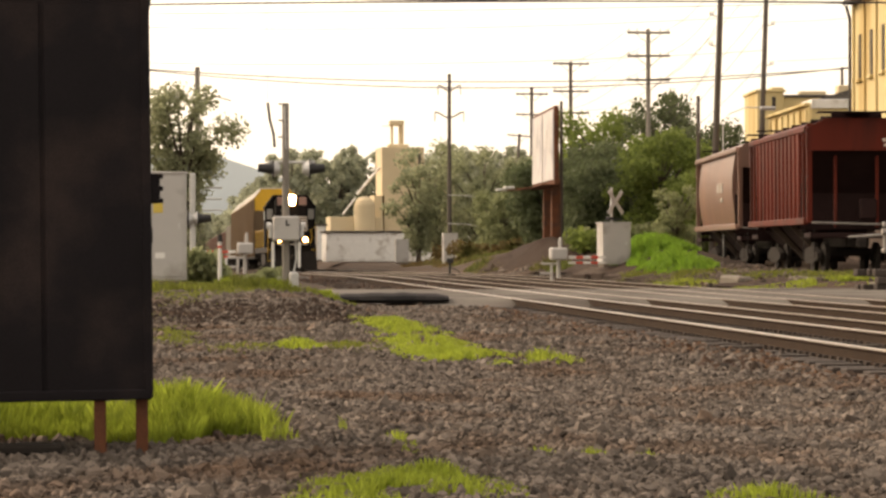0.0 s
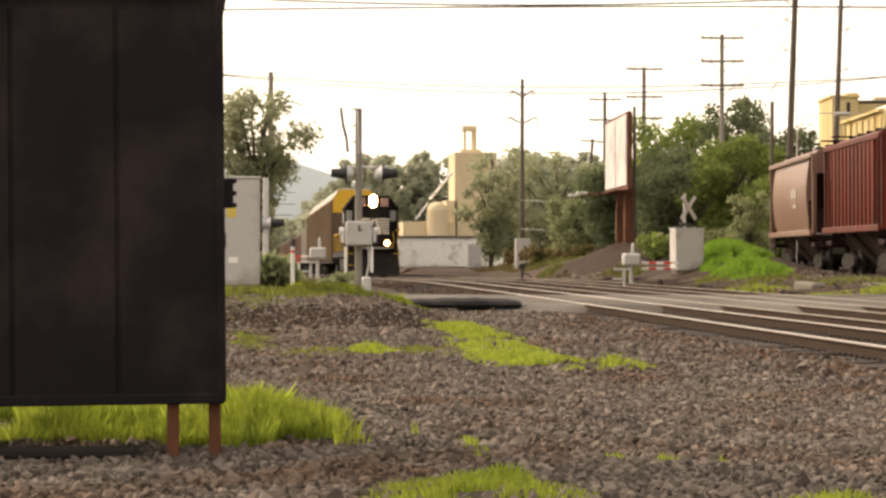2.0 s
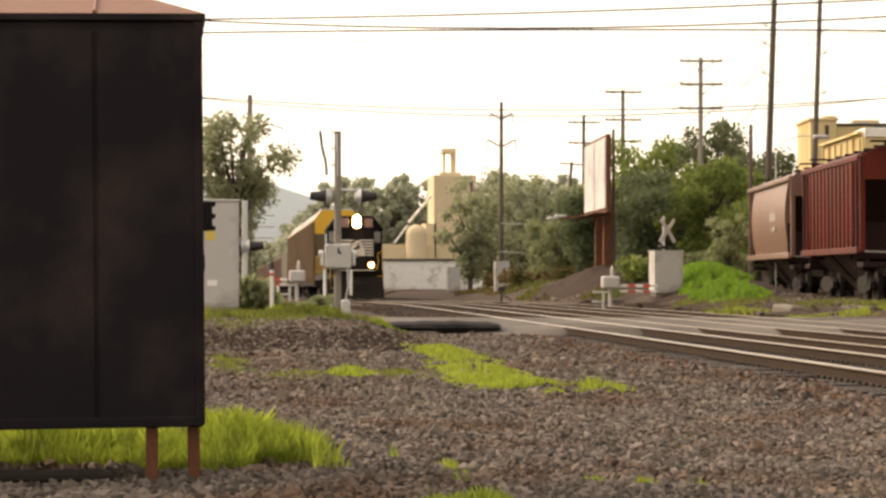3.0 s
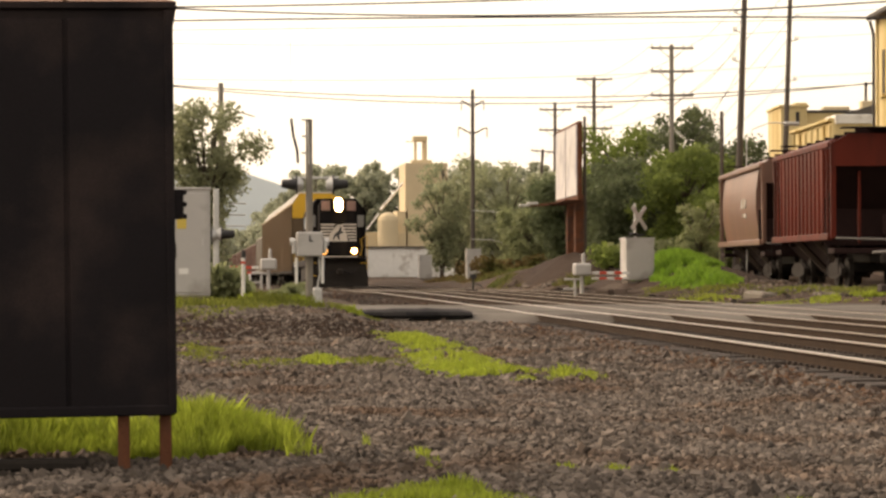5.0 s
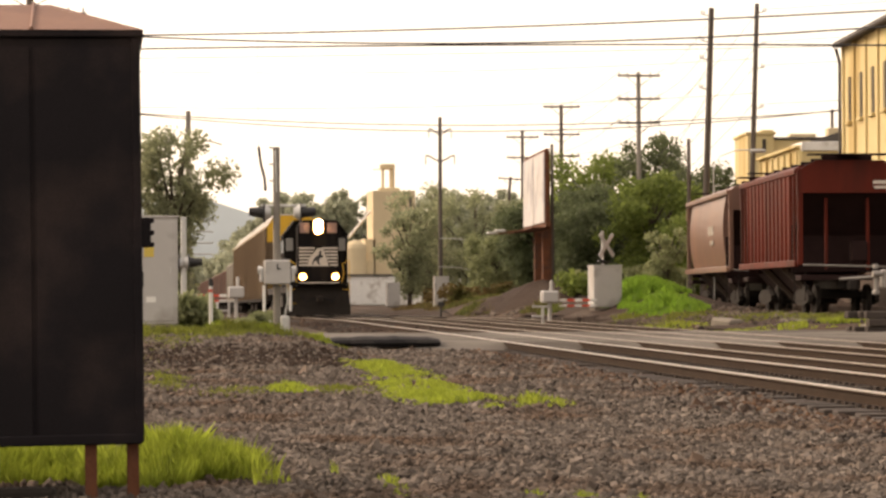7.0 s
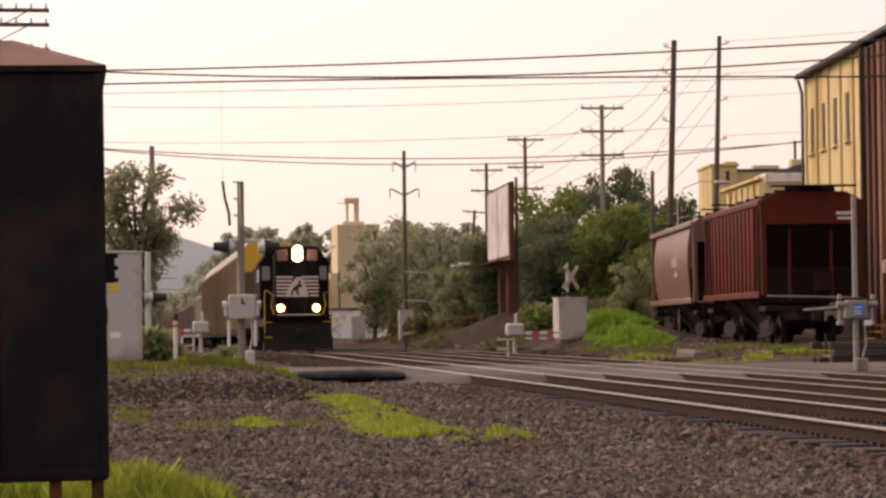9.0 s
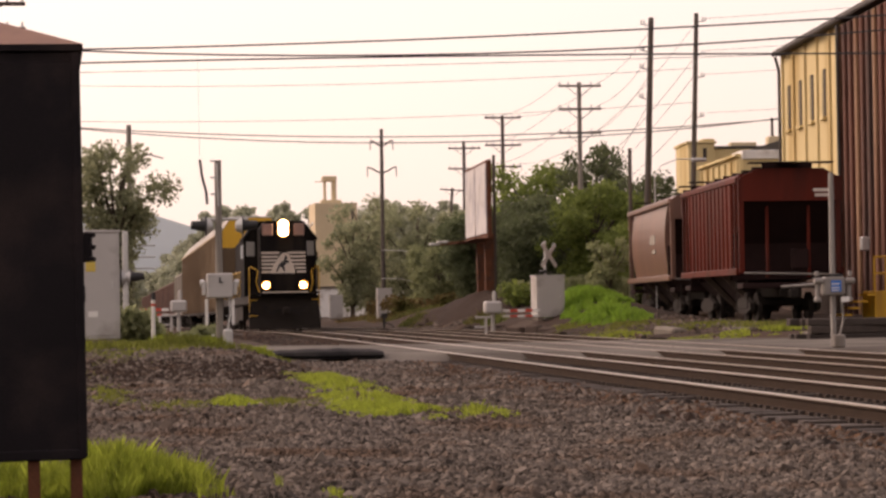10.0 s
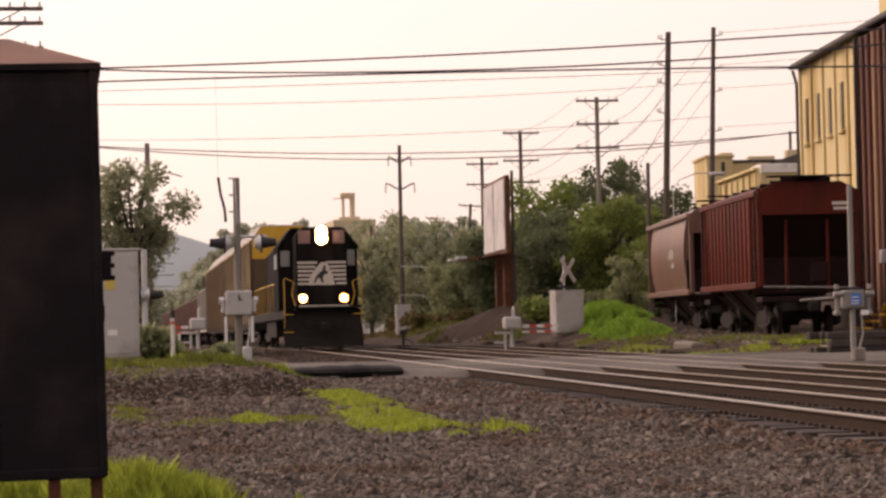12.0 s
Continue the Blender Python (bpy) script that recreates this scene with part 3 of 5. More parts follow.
def side_mast():
    t = thing("crossing_signal_mast", pose(14.09, 45.3, 0.10), "slim galvanised crossing mast with a blue notice plate", "crossing signal", "crossing signals")
    bm = B()
    cyl(bm, (0, 0, 0), (0, 0, 3.35), 0.055, 0.05, n=14)
    part("pole", bm, M_ZINC, t)
    bm = B()
    box(bm, (0, -0.02, 1.16), (0.42, 0.26, 0.36), 0.03)
    part("gate_mechanism", bm, M_ZINC, t)
    bm = B()
    box(bm, (0.02, -0.165, 1.16), (0.2, 0.02, 0.22), 0.004)
    part("notice_plate", bm, M_BLUE, t, "blue notice plate")
    bm = B()
    for z in (1.2, 1.13, 1.08):
        box(bm, (0.0, -0.178, z), (0.15, 0.006, 0.02))
    part("notice_lines", bm, M_WHITE, t)
    for sx in (-1, 1):
        bm = B()
        box(bm, (sx * 0.31, -0.02, 1.05), (0.08, 0.1, 0.36), 0.02)
        box(bm, (sx * 0.31, -0.02, 0.9), (0.12, 0.16, 0.09), 0.02)
        cyl(bm, (sx * 0.22, -0.1, 1.26), (sx * 0.4, -0.1, 1.26), 0.06, n=12)
        box(bm, (sx * 0.33, -0.05, 1.4), (0.07, 0.08, 0.1), 0.01)
        part("crank_arm", bm, M_ZINC, t)
    bm = B()
    cyl(bm, (-0.3, 0.02, 1.2), (-1.0, 0.1, 1.16), 0.03, 0.025, n=8)
    part("gate_arm_stub", bm, M_ZINC, t)
    bm = box(B(), (0.0, -0.16, 1.37), (0.26, 0.03, 0.05), 0.01)
    part("cover_rim", bm, M_BLACK, t)
    bm = box(B(), (0.2, -0.15, 0.9), (0.16, 0.04, 0.1), 0.01)
    part("tag_plate", bm, M_WHITE, t, "small pale tag plate")
    bm = B()
    tube(bm, [(0.18, 0, 0.95), (0.2, 0, 0.5), (0.12, 0, 0.2)], 0.02)
    part("conduit", bm, M_ZINC, t)
    bm = B()
    box(bm, (0.09, -0.02, 0.1), (0.24, 0.2, 0.26), 0.03)
    part("base_bracket", bm, M_ZINC, t)


def low_gate(m, mirror, arm, label):
    """A gate machine on a short stand, its striped arm lowered over the road."""
    t = thing("crossing_gate", m, label, "crossing gate", "crossing gates")
    bm = B()
    cyl(bm, (0, 0, 0), (0, 0, 0.62), 0.06, n=10)
    cyl(bm, (-0.22, -0.1, 0), (-0.22, -0.1, 0.5), 0.04, n=8)
    part("stand", bm, M_GREY, t)
    bm = B()
    box(bm, (0, 0, 0.78), (0.5, 0.4, 0.36), 0.05)
    part("gate_mechanism", bm, M_GREY, t)
    bm = B()
    cyl(bm, (0.05, 0, 0.95), (0.05, 0, 1.2), 0.055, 0.05, n=10)
    cyl(bm, (0.05, 0, 1.2), (0.05, 0, 1.27), 0.05, 0.01, n=10)
    part("mast_cap", bm, M_GREY, t)
    bm = B()
    box(bm, (-0.28, -0.1, 0.5), (0.5, 0.08, 0.06), 0.01)
    box(bm, (-0.4, -0.1, 0.22), (0.3, 0.08, 0.06), 0.01)
    part("counterweight", bm, M_GREY, t)
    for k in range(int(arm / 0.22)):
        bm = B()
        box(bm, (mirror * (0.4 + 0.22 * k), 0, 0.68), (0.22, 0.03, 0.08), 0.004)
        box(bm, (mirror * (0.4 + 0.22 * k), 0.02, 0.52), (0.22, 0.03, 0.06), 0.004)
        part("arm_stripe", bm, M_RED if k % 2 else M_WHITE, t)


def crossbuck():
    t = thing("crossbuck_sign", pose(17.0, 91.0, 0.3, 0, 0, 36), "weathered white crossbuck sign on a post", "road sign")
    bm = B()
    cyl(bm, (0, 0, 0), (0, 0, 3.05), 0.05, n=10)
    part("post", bm, M_SILVER, t)
    for a in (42, -42):
        bm = B()
        box(bm, (0, -0.07 if a > 0 else -0.1, 0), (0.17, 0.02, 1.15), 0.004, rot=Matrix.Rotation(radians(a), 3, "Y"))
        for v in bm.verts:
            v.co += Vector((0.13, 0, 2.5))
        part("sign_blade", bm, M_SILVER, t, "grey back of a sign board")
    bm = B()
    cyl(bm, (-0.22, 0, 1.85), (0.5, 0, 1.85), 0.025, n=8)
    box(bm, (-0.1, 0, 1.88), (0.3, 0.2, 0.12), 0.03)
    part("flasher_bracket", bm, M_BLACK, t)


def marker_post(x, y, h, r, cap=True):
    t = thing("marker_post", pose(x, y, lift(x, y)), "slim white marker post with a dark cap" if cap else "short slim white post", "post", "marker posts")
    bm = B()
    cyl(bm, (0, 0, 0), (0, 0, h), r, n=10)
    part("post", bm, M_WHITE, t)
    if cap:
        bm = B()
        cyl(bm, (0, 0, h), (0, 0, h + 0.16), r * 1.25, r, n=10)
        part("cap", bm, M_BLACK, t)
        bm = B()
        cyl(bm, (0, 0, h * 0.86), (0, 0, h * 0.92), r * 1.1, n=10)
        part("band", bm, M_RED, t)


cab = steel_cabinet("signal_cabinet", pose(0.03, 51.0, 0.30, 0, 0, 3), 0.95, 0.9, 2.35, "tall grey steel signal cabinet on a concrete base")
bm = B()
box(bm, (-0.12, -0.47, 1.6), (0.2, 0.012, 0.2), rot=None)
part("warning_plate", bm, M_WARN, cab, "yellow warning plate")
bm = B()
box(bm, (-0.08, -0.47, 0.62), (0.2, 0.012, 0.12))
part("name_plate", bm, M_WHITE, cab, "pale plate")
crossing_mast()
side_mast()
low_gate(pose(14.25, 86.7, -0.12) @ Matrix.Scale(1.25, 4), 1, 1.2, "white gate machine with lowered red-white striped arm")
low_gate(pose(2.68, 78.5, 0.25) @ Matrix.Scale(1.05, 4), -1, 1.5, "white gate machine with striped arm beyond the road")
steel_cabinet("relay_cabinet", pose(16.9, 90.0, 0.35, 0, 0, 6), 1.1, 0.8, 1.68, "squat grey steel relay cabinet on the grass")
crossbuck()
marker_post(1.24, 52.0, 0.95, 0.045)
marker_post(1.6, 60.5, 0.55, 0.03, False)
t_ = thing("crossing_signal_mast", pose(0.74, 57.8, 0.15), "grey crossing mast with black hooded flashers", "crossing signal", "crossing signals")
bm = B()
box(bm, (0, 0, 1.35), (0.14, 0.12, 2.7), 0.02)
part("pole", bm, M_SILVER, t_)
bm = B()
cyl(bm, (-0.2, 0, 1.6), (0.3, 0, 1.6), 0.025, n=8)
part("cross_arm", bm, M_BLACK, t_)
flasher(t_, -0.12, 1.6, -1, True)
flasher(t_, 0.14, 1.62, 1)


# ---- the train ----
def bogie(parent, y, wheels, gauge=0.75, r=0.46):
    bm = B()
    for sx in (-1, 1):
        prism(bm, [(y - wheels - 0.1, 0.42), (y - wheels - 0.1, 0.6), (y - 0.5, 0.78), (y + 0.5, 0.78), (y + wheels + 0.1, 0.6), (y + wheels + 0.1, 0.42), (y + 0.5, 0.3), (y - 0.5, 0.3)],
              "x", sx * 1.0 - 0.07, sx * 1.0 + 0.07)
    box(bm, (0, y, 0.62), (1.9, 0.5, 0.25), 0.03)
    b = part("bogie", bm, M_UNDER, parent, "greasy cast steel bogie frame")
    for dy in (-wheels * 0.75, wheels * 0.75):
        for sx in (-1, 1):
            bm = B()
            cyl(bm, (-0.065, 0, 0), (0.065, 0, 0), r, n=20)
            cyl(bm, (-0.1, 0, 0), (0.1, 0, 0), 0.11, n=6)
            for k in range(3):
                box(bm, (sx * 0.072, 0.25 * math.cos(2.094 * k), 0.25 * math.sin(2.094 * k)), (0.03, 0.1, 0.1), 0.01)
            part("wheel", bm, M_UNDER, b, "dark steel wheel").location = (sx * (gauge + 0.015), y + dy, r)
    return b


def coupler(parent, y, d):
    bm = B()
    box(bm, (0, y + d * 0.35, 0.88), (0.18, 0.7, 0.2), 0.03)
    box(bm, (0, y + d * 0.7, 0.88), (0.3, 0.22, 0.3), 0.05)
    part("coupler", bm, M_UNDER, parent)


def locomotive():
    """Front at y = 0, body towards +y."""
    t = thing("diesel_locomotive", pose(0, 0, 0), "black high-nosed diesel locomotive with lit headlight and white bars", "locomotive")
    bm = B()
    box(bm, (0, 10.6, 1.35), (3.0, 20.0, 0.36), 0.03)
    part("frame", bm, M_UNDER, t)
    bm = B()
    prism(bm, [(-1.5, 0.12), (1.5, 0.12), (1.52, 0.62), (1.4, 1.3), (-1.4, 1.3), (-1.52, 0.62)], "y", 0.05, 0.25)
    for v in bm.verts:
        v.co.y += 0.42 * (abs(v.co.x) / 1.5) - 0.35 * max(0, 0.7 - v.co.z)
    part("snow_plough", bm, M_UNDER, t, "black steel snow plough")
    bm = B()
    box(bm, (0, 0.42, 1.62), (2.9, 0.55, 0.1), 0.02)
    part("anticlimber", bm, M_LOCO, t)
    bm = B()
    box(bm, (0, 0.14, 1.66), (1.9, 0.02, 0.05))
    part("sill_stripe", bm, M_STRIPE, t, "thin white sill stripe")
    # tall narrow nose with chamfered top corners
    hood = [(-0.98, 1.5), (0.98, 1.5), (0.98, 4.35), (0.72, 4.68), (-0.72, 4.68), (-0.98, 4.35)]
    bm = B()
    prism(bm, hood, "y", 0.75, 3.2)
    part("nose", bm, M_LOCO, t)
    bm = B()
    prism(bm, [(-1.55, 1.5), (1.55, 1.5), (1.55, 3.95), (1.0, 4.62), (-1.0, 4.62), (-1.55, 3.95)], "y", 2.6, 5.0)
    part("cab", bm, M_LOCO, t)
    bm = B()
    prism(bm, [(-1.6, 3.92), (-1.02, 4.66), (1.02, 4.66), (1.6, 3.92), (1.6, 3.99), (1.03, 4.73), (-1.03, 4.73), (-1.6, 3.99)], "y", 2.5, 5.1)
    part("cab_roof", bm, M_LOCO, t)
    for sx in (-1, 1):
        bm = B()
        box(bm, (sx * 1.27, 2.59, 3.55), (0.36, 0.03, 0.62), 0.02)
        part("windscreen", bm, M_GLASS, t, "cab window coloured grey for the sky's reflection")
        bm = B()
        box(bm, (sx * 1.56, 3.8, 3.45), (0.03, 1.5, 0.6), 0.02)
        part("side_window", bm, M_GLASS, t)
        bm = B()
        box(bm, (sx * 0.66, 0.735, 4.3), (0.46, 0.05, 0.5), 0.02)
        part("number_board", bm, M_NUMBER, t, "faded pink-brown number board")
        bm = B()
        box(bm, (sx * 0.78, 0.4, 1.95), (0.3, 0.3, 0.3), 0.03)
        dh = part("ditch_light", bm, M_LOCO, t)
        bm = B()
        cyl(bm, (sx * 0.78, 0.25, 1.95), (sx * 0.78, 0.225, 1.95), 0.18, n=20)
        part("reflector", bm, M_HALO, dh, "glowing amber disc imitating the lamp's halo")
        bm = B()
        cyl(bm, (sx * 0.78, 0.25, 1.95), (sx * 0.78, 0.2, 1.95), 0.125, n=18)
        part("lamp_lens", bm, M_DITCH, dh, "glowing amber-white lamp")
        bm = B()
        tube(bm, [(sx * 1.05, 0.3, 1.6), (sx * 1.2, 0.3, 2.1), (sx * 1.12, 0.35, 2.55), (sx * 1.42, 0.45, 2.75), (sx * 1.47, 0.6, 2.7), (sx * 1.47, 0.6, 0.7)], 0.022)
        part("handrail", bm, M_RAILYEL, t, "yellow handrail")
        bm = B()
        tube(bm, [(sx * 1.47, 5.2, 2.65), (sx * 1.47, 20.0, 2.65)], 0.022)
        for y in np.arange(5.4, 20.2, 1.8):
            tube(bm, [(sx * 1.47, y, 1.55), (sx * 1.47, y, 2.65)], 0.018)
        part("side_rail", bm, M_RAILYEL, t, "yellow side handrail")
        for k in range(4):
            bm = B()
            box(bm, (sx * 1.32, 0.55, 0.35 + 0.33 * k), (0.36, 0.3, 0.04), 0.01)
            part("step", bm, M_RAILYEL if k % 2 else M_UNDER, t)
    bm = B()
    box(bm, (0, 0.72, 4.36), (0.52, 0.1, 0.7), 0.05)
    hl = part("headlight", bm, M_LOCO, t)
    for dz in (-0.13, 0.13):
        # glowing disc behind the lens, added as its halo
        bm = B()
        cyl(bm, (0, 0.67, 4.36 + dz), (0, 0.635, 4.36 + dz), 0.24, n=24)
        part("reflector", bm, M_HALO, hl, "glowing amber disc imitating the lamp's halo")
        bm = B()
        cyl(bm, (0, 0.66, 4.36 + dz), (0, 0.60, 4.36 + dz), 0.19, n=20)
        part("lamp_lens", bm, M_LAMP, hl, "glowing white headlamp")
    # white nose bars and a plain emblem shape
    for k in range(6):
        z = 2.52 + 0.16 * k
        for sx in (-1, 1):
            wd = 0.93 - (0.5 - 0.075 * k) - 0.05
            bm = B()
            box(bm, (sx * (0.93 - wd / 2), 0.742, z), (wd, 0.02, 0.085), 0.003)
            part("nose_bar", bm, M_STRIPE, t, "white painted bar")
    bm = B()
    prism(bm, [(-0.55, 2.46), (0.5, 2.46), (0.42, 2.8), (0.3, 3.05), (0.2, 3.32), (-0.04, 3.32), (-0.28, 3.05), (-0.44, 2.8)], "y", 0.736, 0.748)
    part("emblem_field", bm, M_STRIPE, t)
    bm = B()
    prism(bm, [(0.10, 3.24), (0.17, 3.10), (0.11, 3.03), (0.24, 2.96), (0.20, 2.88), (0.09, 2.86), (0.03, 2.74), (0.07, 2.55), (-0.02, 2.55), (-0.07, 2.70),
               (-0.16, 2.74), (-0.24, 2.55), (-0.33, 2.52), (-0.22, 2.80), (-0.10, 2.93), (0.02, 3.01), (0.04, 3.13)], "y", 0.728, 0.741)
    part("emblem", bm, M_BLACK, t, "plain dark emblem shape")
    bm = B()
    box(bm, (0, 0.45, 3.42), (1.7, 0.03, 0.04))
    part("grab_iron", bm, M_LOCO, t)
    bm = B()
    prism(bm, [(-0.9, 1.5), (0.9, 1.5), (0.9, 4.2), (0.6, 4.5), (-0.6, 4.5), (-0.9, 4.2)], "y", 5.0, 20.3)
    part("engine_hood", bm, M_LOCO, t)
    for y in (8, 11, 15.5, 18):
        bm = B()
        cyl(bm, (0, y, 4.45), (0, y, 4.68), 0.55, 0.5, n=18)
        part("roof_fan", bm, M_UNDER, t)
    bm = B()
    prism(bm, [(7.2, 0.5), (13.4, 0.5), (13.4, 1.15), (7.2, 1.15)], "x", -1.35, 1.35)
    part("fuel_tank", bm, M_UNDER, t)
    bm = B()
    bm.free()
    for sx in (-1, 1):
        part("air_hose", tube(B(), [(sx * 0.9, 0.2, 1.1), (sx * 0.6, 0.1, 0.75), (sx * 0.2, 0.1, 0.95)], 0.03), M_RUBBER, t)
    coupler(t, 0.35, -1)
    bogie(t, 3.6, 1.9)
    bogie(t, 17.2, 1.9)
    return t


def autorack():
    L = 27.0
    t = thing("autorack_wagon", pose(0, 0, 0), "tall enclosed autorack wagon with yellow end and tan panels", "rail wagon", "train wagons")
    bm = B()
    box(bm, (0, L / 2, 1.05), (2.9, L, 0.4), 0.03)
    part("frame", bm, M_UNDER, t)
    n = 18
    for sx in (-1, 1):
        for k in range(n):
            bm = B()
            box(bm, (sx * 1.5, L / n * (k + 0.5), 3.05), (0.05, L / n - 0.16, 3.7), 0.01)
            part("side_panel", bm, M_RACK, t)
            bm = B()
            box(bm, (sx * 1.52, L / n * k + 0.02, 3.0), (0.12, 0.17, 4.0), 0.01)
            part("side_post", bm, M_RACKRIB, t)
        bm = B()
        box(bm, (sx * 1.5, L / 2, 5.0), (0.12, L, 0.14), 0.02)
        part("top_rail", bm, M_RACK, t)
        bm = B()
        prism(bm, [(sx * 1.5, 5.05), (sx * 1.02, 5.72), (sx * 0.98, 5.72), (sx * 1.44, 5.05)], "y", 0.05, L - 0.05)
        part("roof_slope", bm, M_CARGREY, t, "pale weathered roof slope")
    bm = B()
    box(bm, (0, L / 2, 5.74), (2.06, L - 0.1, 0.07), 0.02)
    part("roof", bm, M_SILVER, t)
    bm = B()
    prism(bm, [(-1.46, 4.2), (1.46, 4.2), (1.46, 5.0), (1.0, 5.7), (-1.0, 5.7), (-1.46, 5.0)], "y", 0.0, 0.12)
    part("end_header", bm, M_YELLOW, t, "yellow end header")
    bm = B()
    box(bm, (0, 0.08, 2.74), (2.9, 0.1, 2.9), 0.02)
    part("end_door", bm, M_RACKRIB, t, "dull brown end door")
    for x in (-0.75, 0.0, 0.75):
        bm = B()
        box(bm, (x, 0.0, 2.8), (0.08, 0.08, 2.8), 0.01)
        part("door_post", bm, M_RACKRIB, t)
    coupler(t, 0, -1)
    bogie(t, 2.6, 1.15)
    bogie(t, L - 2.6, 1.15)
    return t


def boxcar(material, label, L=16.0, h=4.3):
    t = thing("freight_wagon", pose(0, 0, 0), label, "rail wagon", "train wagons")
    bm = B()
    prism(bm, [(-1.5, 1.0), (1.5, 1.0), (1.5, h - 0.25), (0.7, h), (-0.7, h), (-1.5, h - 0.25)], "y", 0, L)
    part("body", bm, material, t)
    for sx in (-1, 1):
        for y in np.linspace(0.1, L - 0.1, 13):
            bm = B()
            box(bm, (sx * 1.53, y, h / 2 + 0.4), (0.08, 0.1, h - 1.5), 0.01)
            part("side_rib", bm, material, t)
    coupler(t, 0, -1)
    bogie(t, 2.2, 1.1)
    bogie(t, L - 2.2, 1.1)
    return t


def hopper(material, L, label, ribs=15, tilt=1.0):
    """A covered hopper, near end at y = 0."""
    t = thing("hopper_wagon", pose(0, 0, 0), label, "rail wagon", "parked hopper wagons")
    zs, zt = 1.54, 4.28
    if ribs:
        side = [(-1.52, zs), (1.52, zs), (1.55, zt), (1.2, zt + 0.22), (-1.2, zt + 0.22), (-1.55, zt)]
    else:
        flank = [(1.36 + 0.21 * math.sin(math.pi * (0.04 + 0.86 * k / 14)), zs + (zt - zs) * k / 14) for k in range(15)]
        side = [(-x, z) for x, z in flank] + [(-1.1, zt + 0.25), (1.1, zt + 0.25)] + flank[::-1]
    inset = 1.5
    bm = B()
    prism(bm, side, "y", inset, L - inset)
    part("body", bm, material, t)
    part("centre_sill", box(B(), (0, L / 2, 0.98), (0.7, L - 0.4, 0.42), 0.03), M_UNDER, t)
    part("air_reservoir", cyl(B(), (-0.3, 4.0, 0.6), (-0.3, 5.6, 0.6), 0.2, n=14), M_UNDER, t)
    for sx in (-1, 1):
        if ribs:
            for y in np.linspace(0.5, L - 0.5, ribs):
                bm = B()
                prism(bm, [(sx * 1.53, y - 0.07), (sx * 1.59, y - 0.035), (sx * 1.59, y + 0.035), (sx * 1.53, y + 0.07)], "z", zs + 0.08, zt - 0.1)
                part("side_rib", bm, material, t)
        bm = B()
        box(bm, (sx * 1.55, L / 2, zs), (0.14, L - 0.3, 0.2), 0.02)
        part("side_sill", bm, material, t)
        bm = B()
        box(bm, (sx * 1.52, L / 2, zt - 0.02), (0.16, L - 0.3, 0.18), 0.03)
        part("top_chord", bm, material, t)
        for y in (0.12, L - 0.12):
            bm = B()
            box(bm, (sx * 1.45, y, (zs + zt) / 2), (0.16, 0.16, zt - zs + 0.1), 0.02)
            part("end_post", bm, material, t)
            bm = B()
            box(bm, (sx * 0.62, y + (0.3 if y < 1 else -0.3), 2.55), (0.09, 0.12, 2.4), 0.02)
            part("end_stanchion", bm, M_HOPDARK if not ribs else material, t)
            bm = B()
            tube(bm, [(sx * 1.3, y, 1.3), (sx * 1.3, y, 0.45), (sx * 1.62, y, 0.45), (sx * 1.62, y, 1.3)], 0.02)
            part("corner_step", bm, M_UNDER, t)
    for y0, d in ((0.0, 1), (L, -1)):
        # header over the open end, sloping hopper sheet and platform behind it
        bm = B()
        prism(bm, [(-1.55, 3.62), (1.55, 3.62), (1.55, zt), (1.0, zt + 0.3), (-1.0, zt + 0.3), (-1.55, zt)], "y", min(y0, y0 + d * 0.12), max(y0, y0 + d * 0.12))
        part("end_header", bm, material, t)
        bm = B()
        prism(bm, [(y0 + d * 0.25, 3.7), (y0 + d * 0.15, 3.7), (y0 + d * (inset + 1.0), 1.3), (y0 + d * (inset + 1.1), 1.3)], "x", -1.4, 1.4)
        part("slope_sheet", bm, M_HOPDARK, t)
        bm = B()
        box(bm, (0, y0 + d * 0.55, 1.12), (2.9, 1.1, 0.16), 0.02)
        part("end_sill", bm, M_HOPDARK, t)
        bm = B()
        tube(bm, [(-1.4, y0 - d * 0.05, 1.5), (1.4, y0 - d * 0.05, 1.42)], 0.03)
        part("end_handrail", bm, M_ZINC, t)
        # flat dark panel over the red body end, drawn in place of shade
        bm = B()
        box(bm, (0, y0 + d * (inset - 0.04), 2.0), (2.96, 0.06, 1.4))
        part("end_bulkhead", bm, M_HOPDARK, t, "dark panel standing in for shade in the open end")
        bm = B()
        box(bm, (0.35, y0 + d * 0.45, 1.9), (0.5, 0.35, 0.6), 0.04)
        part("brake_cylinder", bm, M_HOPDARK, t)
    # discharge bays: sheets that slope in from both sills to a gate over the track, ribbed at their ends
    for y in (L * 0.35, L * 0.67):
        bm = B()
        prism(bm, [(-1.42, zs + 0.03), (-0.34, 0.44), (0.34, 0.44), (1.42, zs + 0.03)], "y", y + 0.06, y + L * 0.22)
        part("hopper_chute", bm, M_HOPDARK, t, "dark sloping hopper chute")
        part("discharge_gate", box(B(), (0, y + L * 0.1, 0.38), (0.8, L * 0.18, 0.14), 0.02), M_UNDER, t)
        for sx in (-1, 1):
            bm = B()
            prism(bm, [(sx * 1.5, zs - 0.02), (sx * 1.27, zs - 0.02), (sx * 0.3, 0.5), (sx * 0.38, 0.4)], "y", y - 0.08, y + 0.06)
            part("chute_brace", bm, M_RUSTY, t, "dusty sloping brace")
        bm = box(B(), (0, y - 0.3, 1.0), (0.5, 0.35, 0.5), 0.05)
        part("gate_gearbox", bm, M_UNDER, t)
    bm = B()
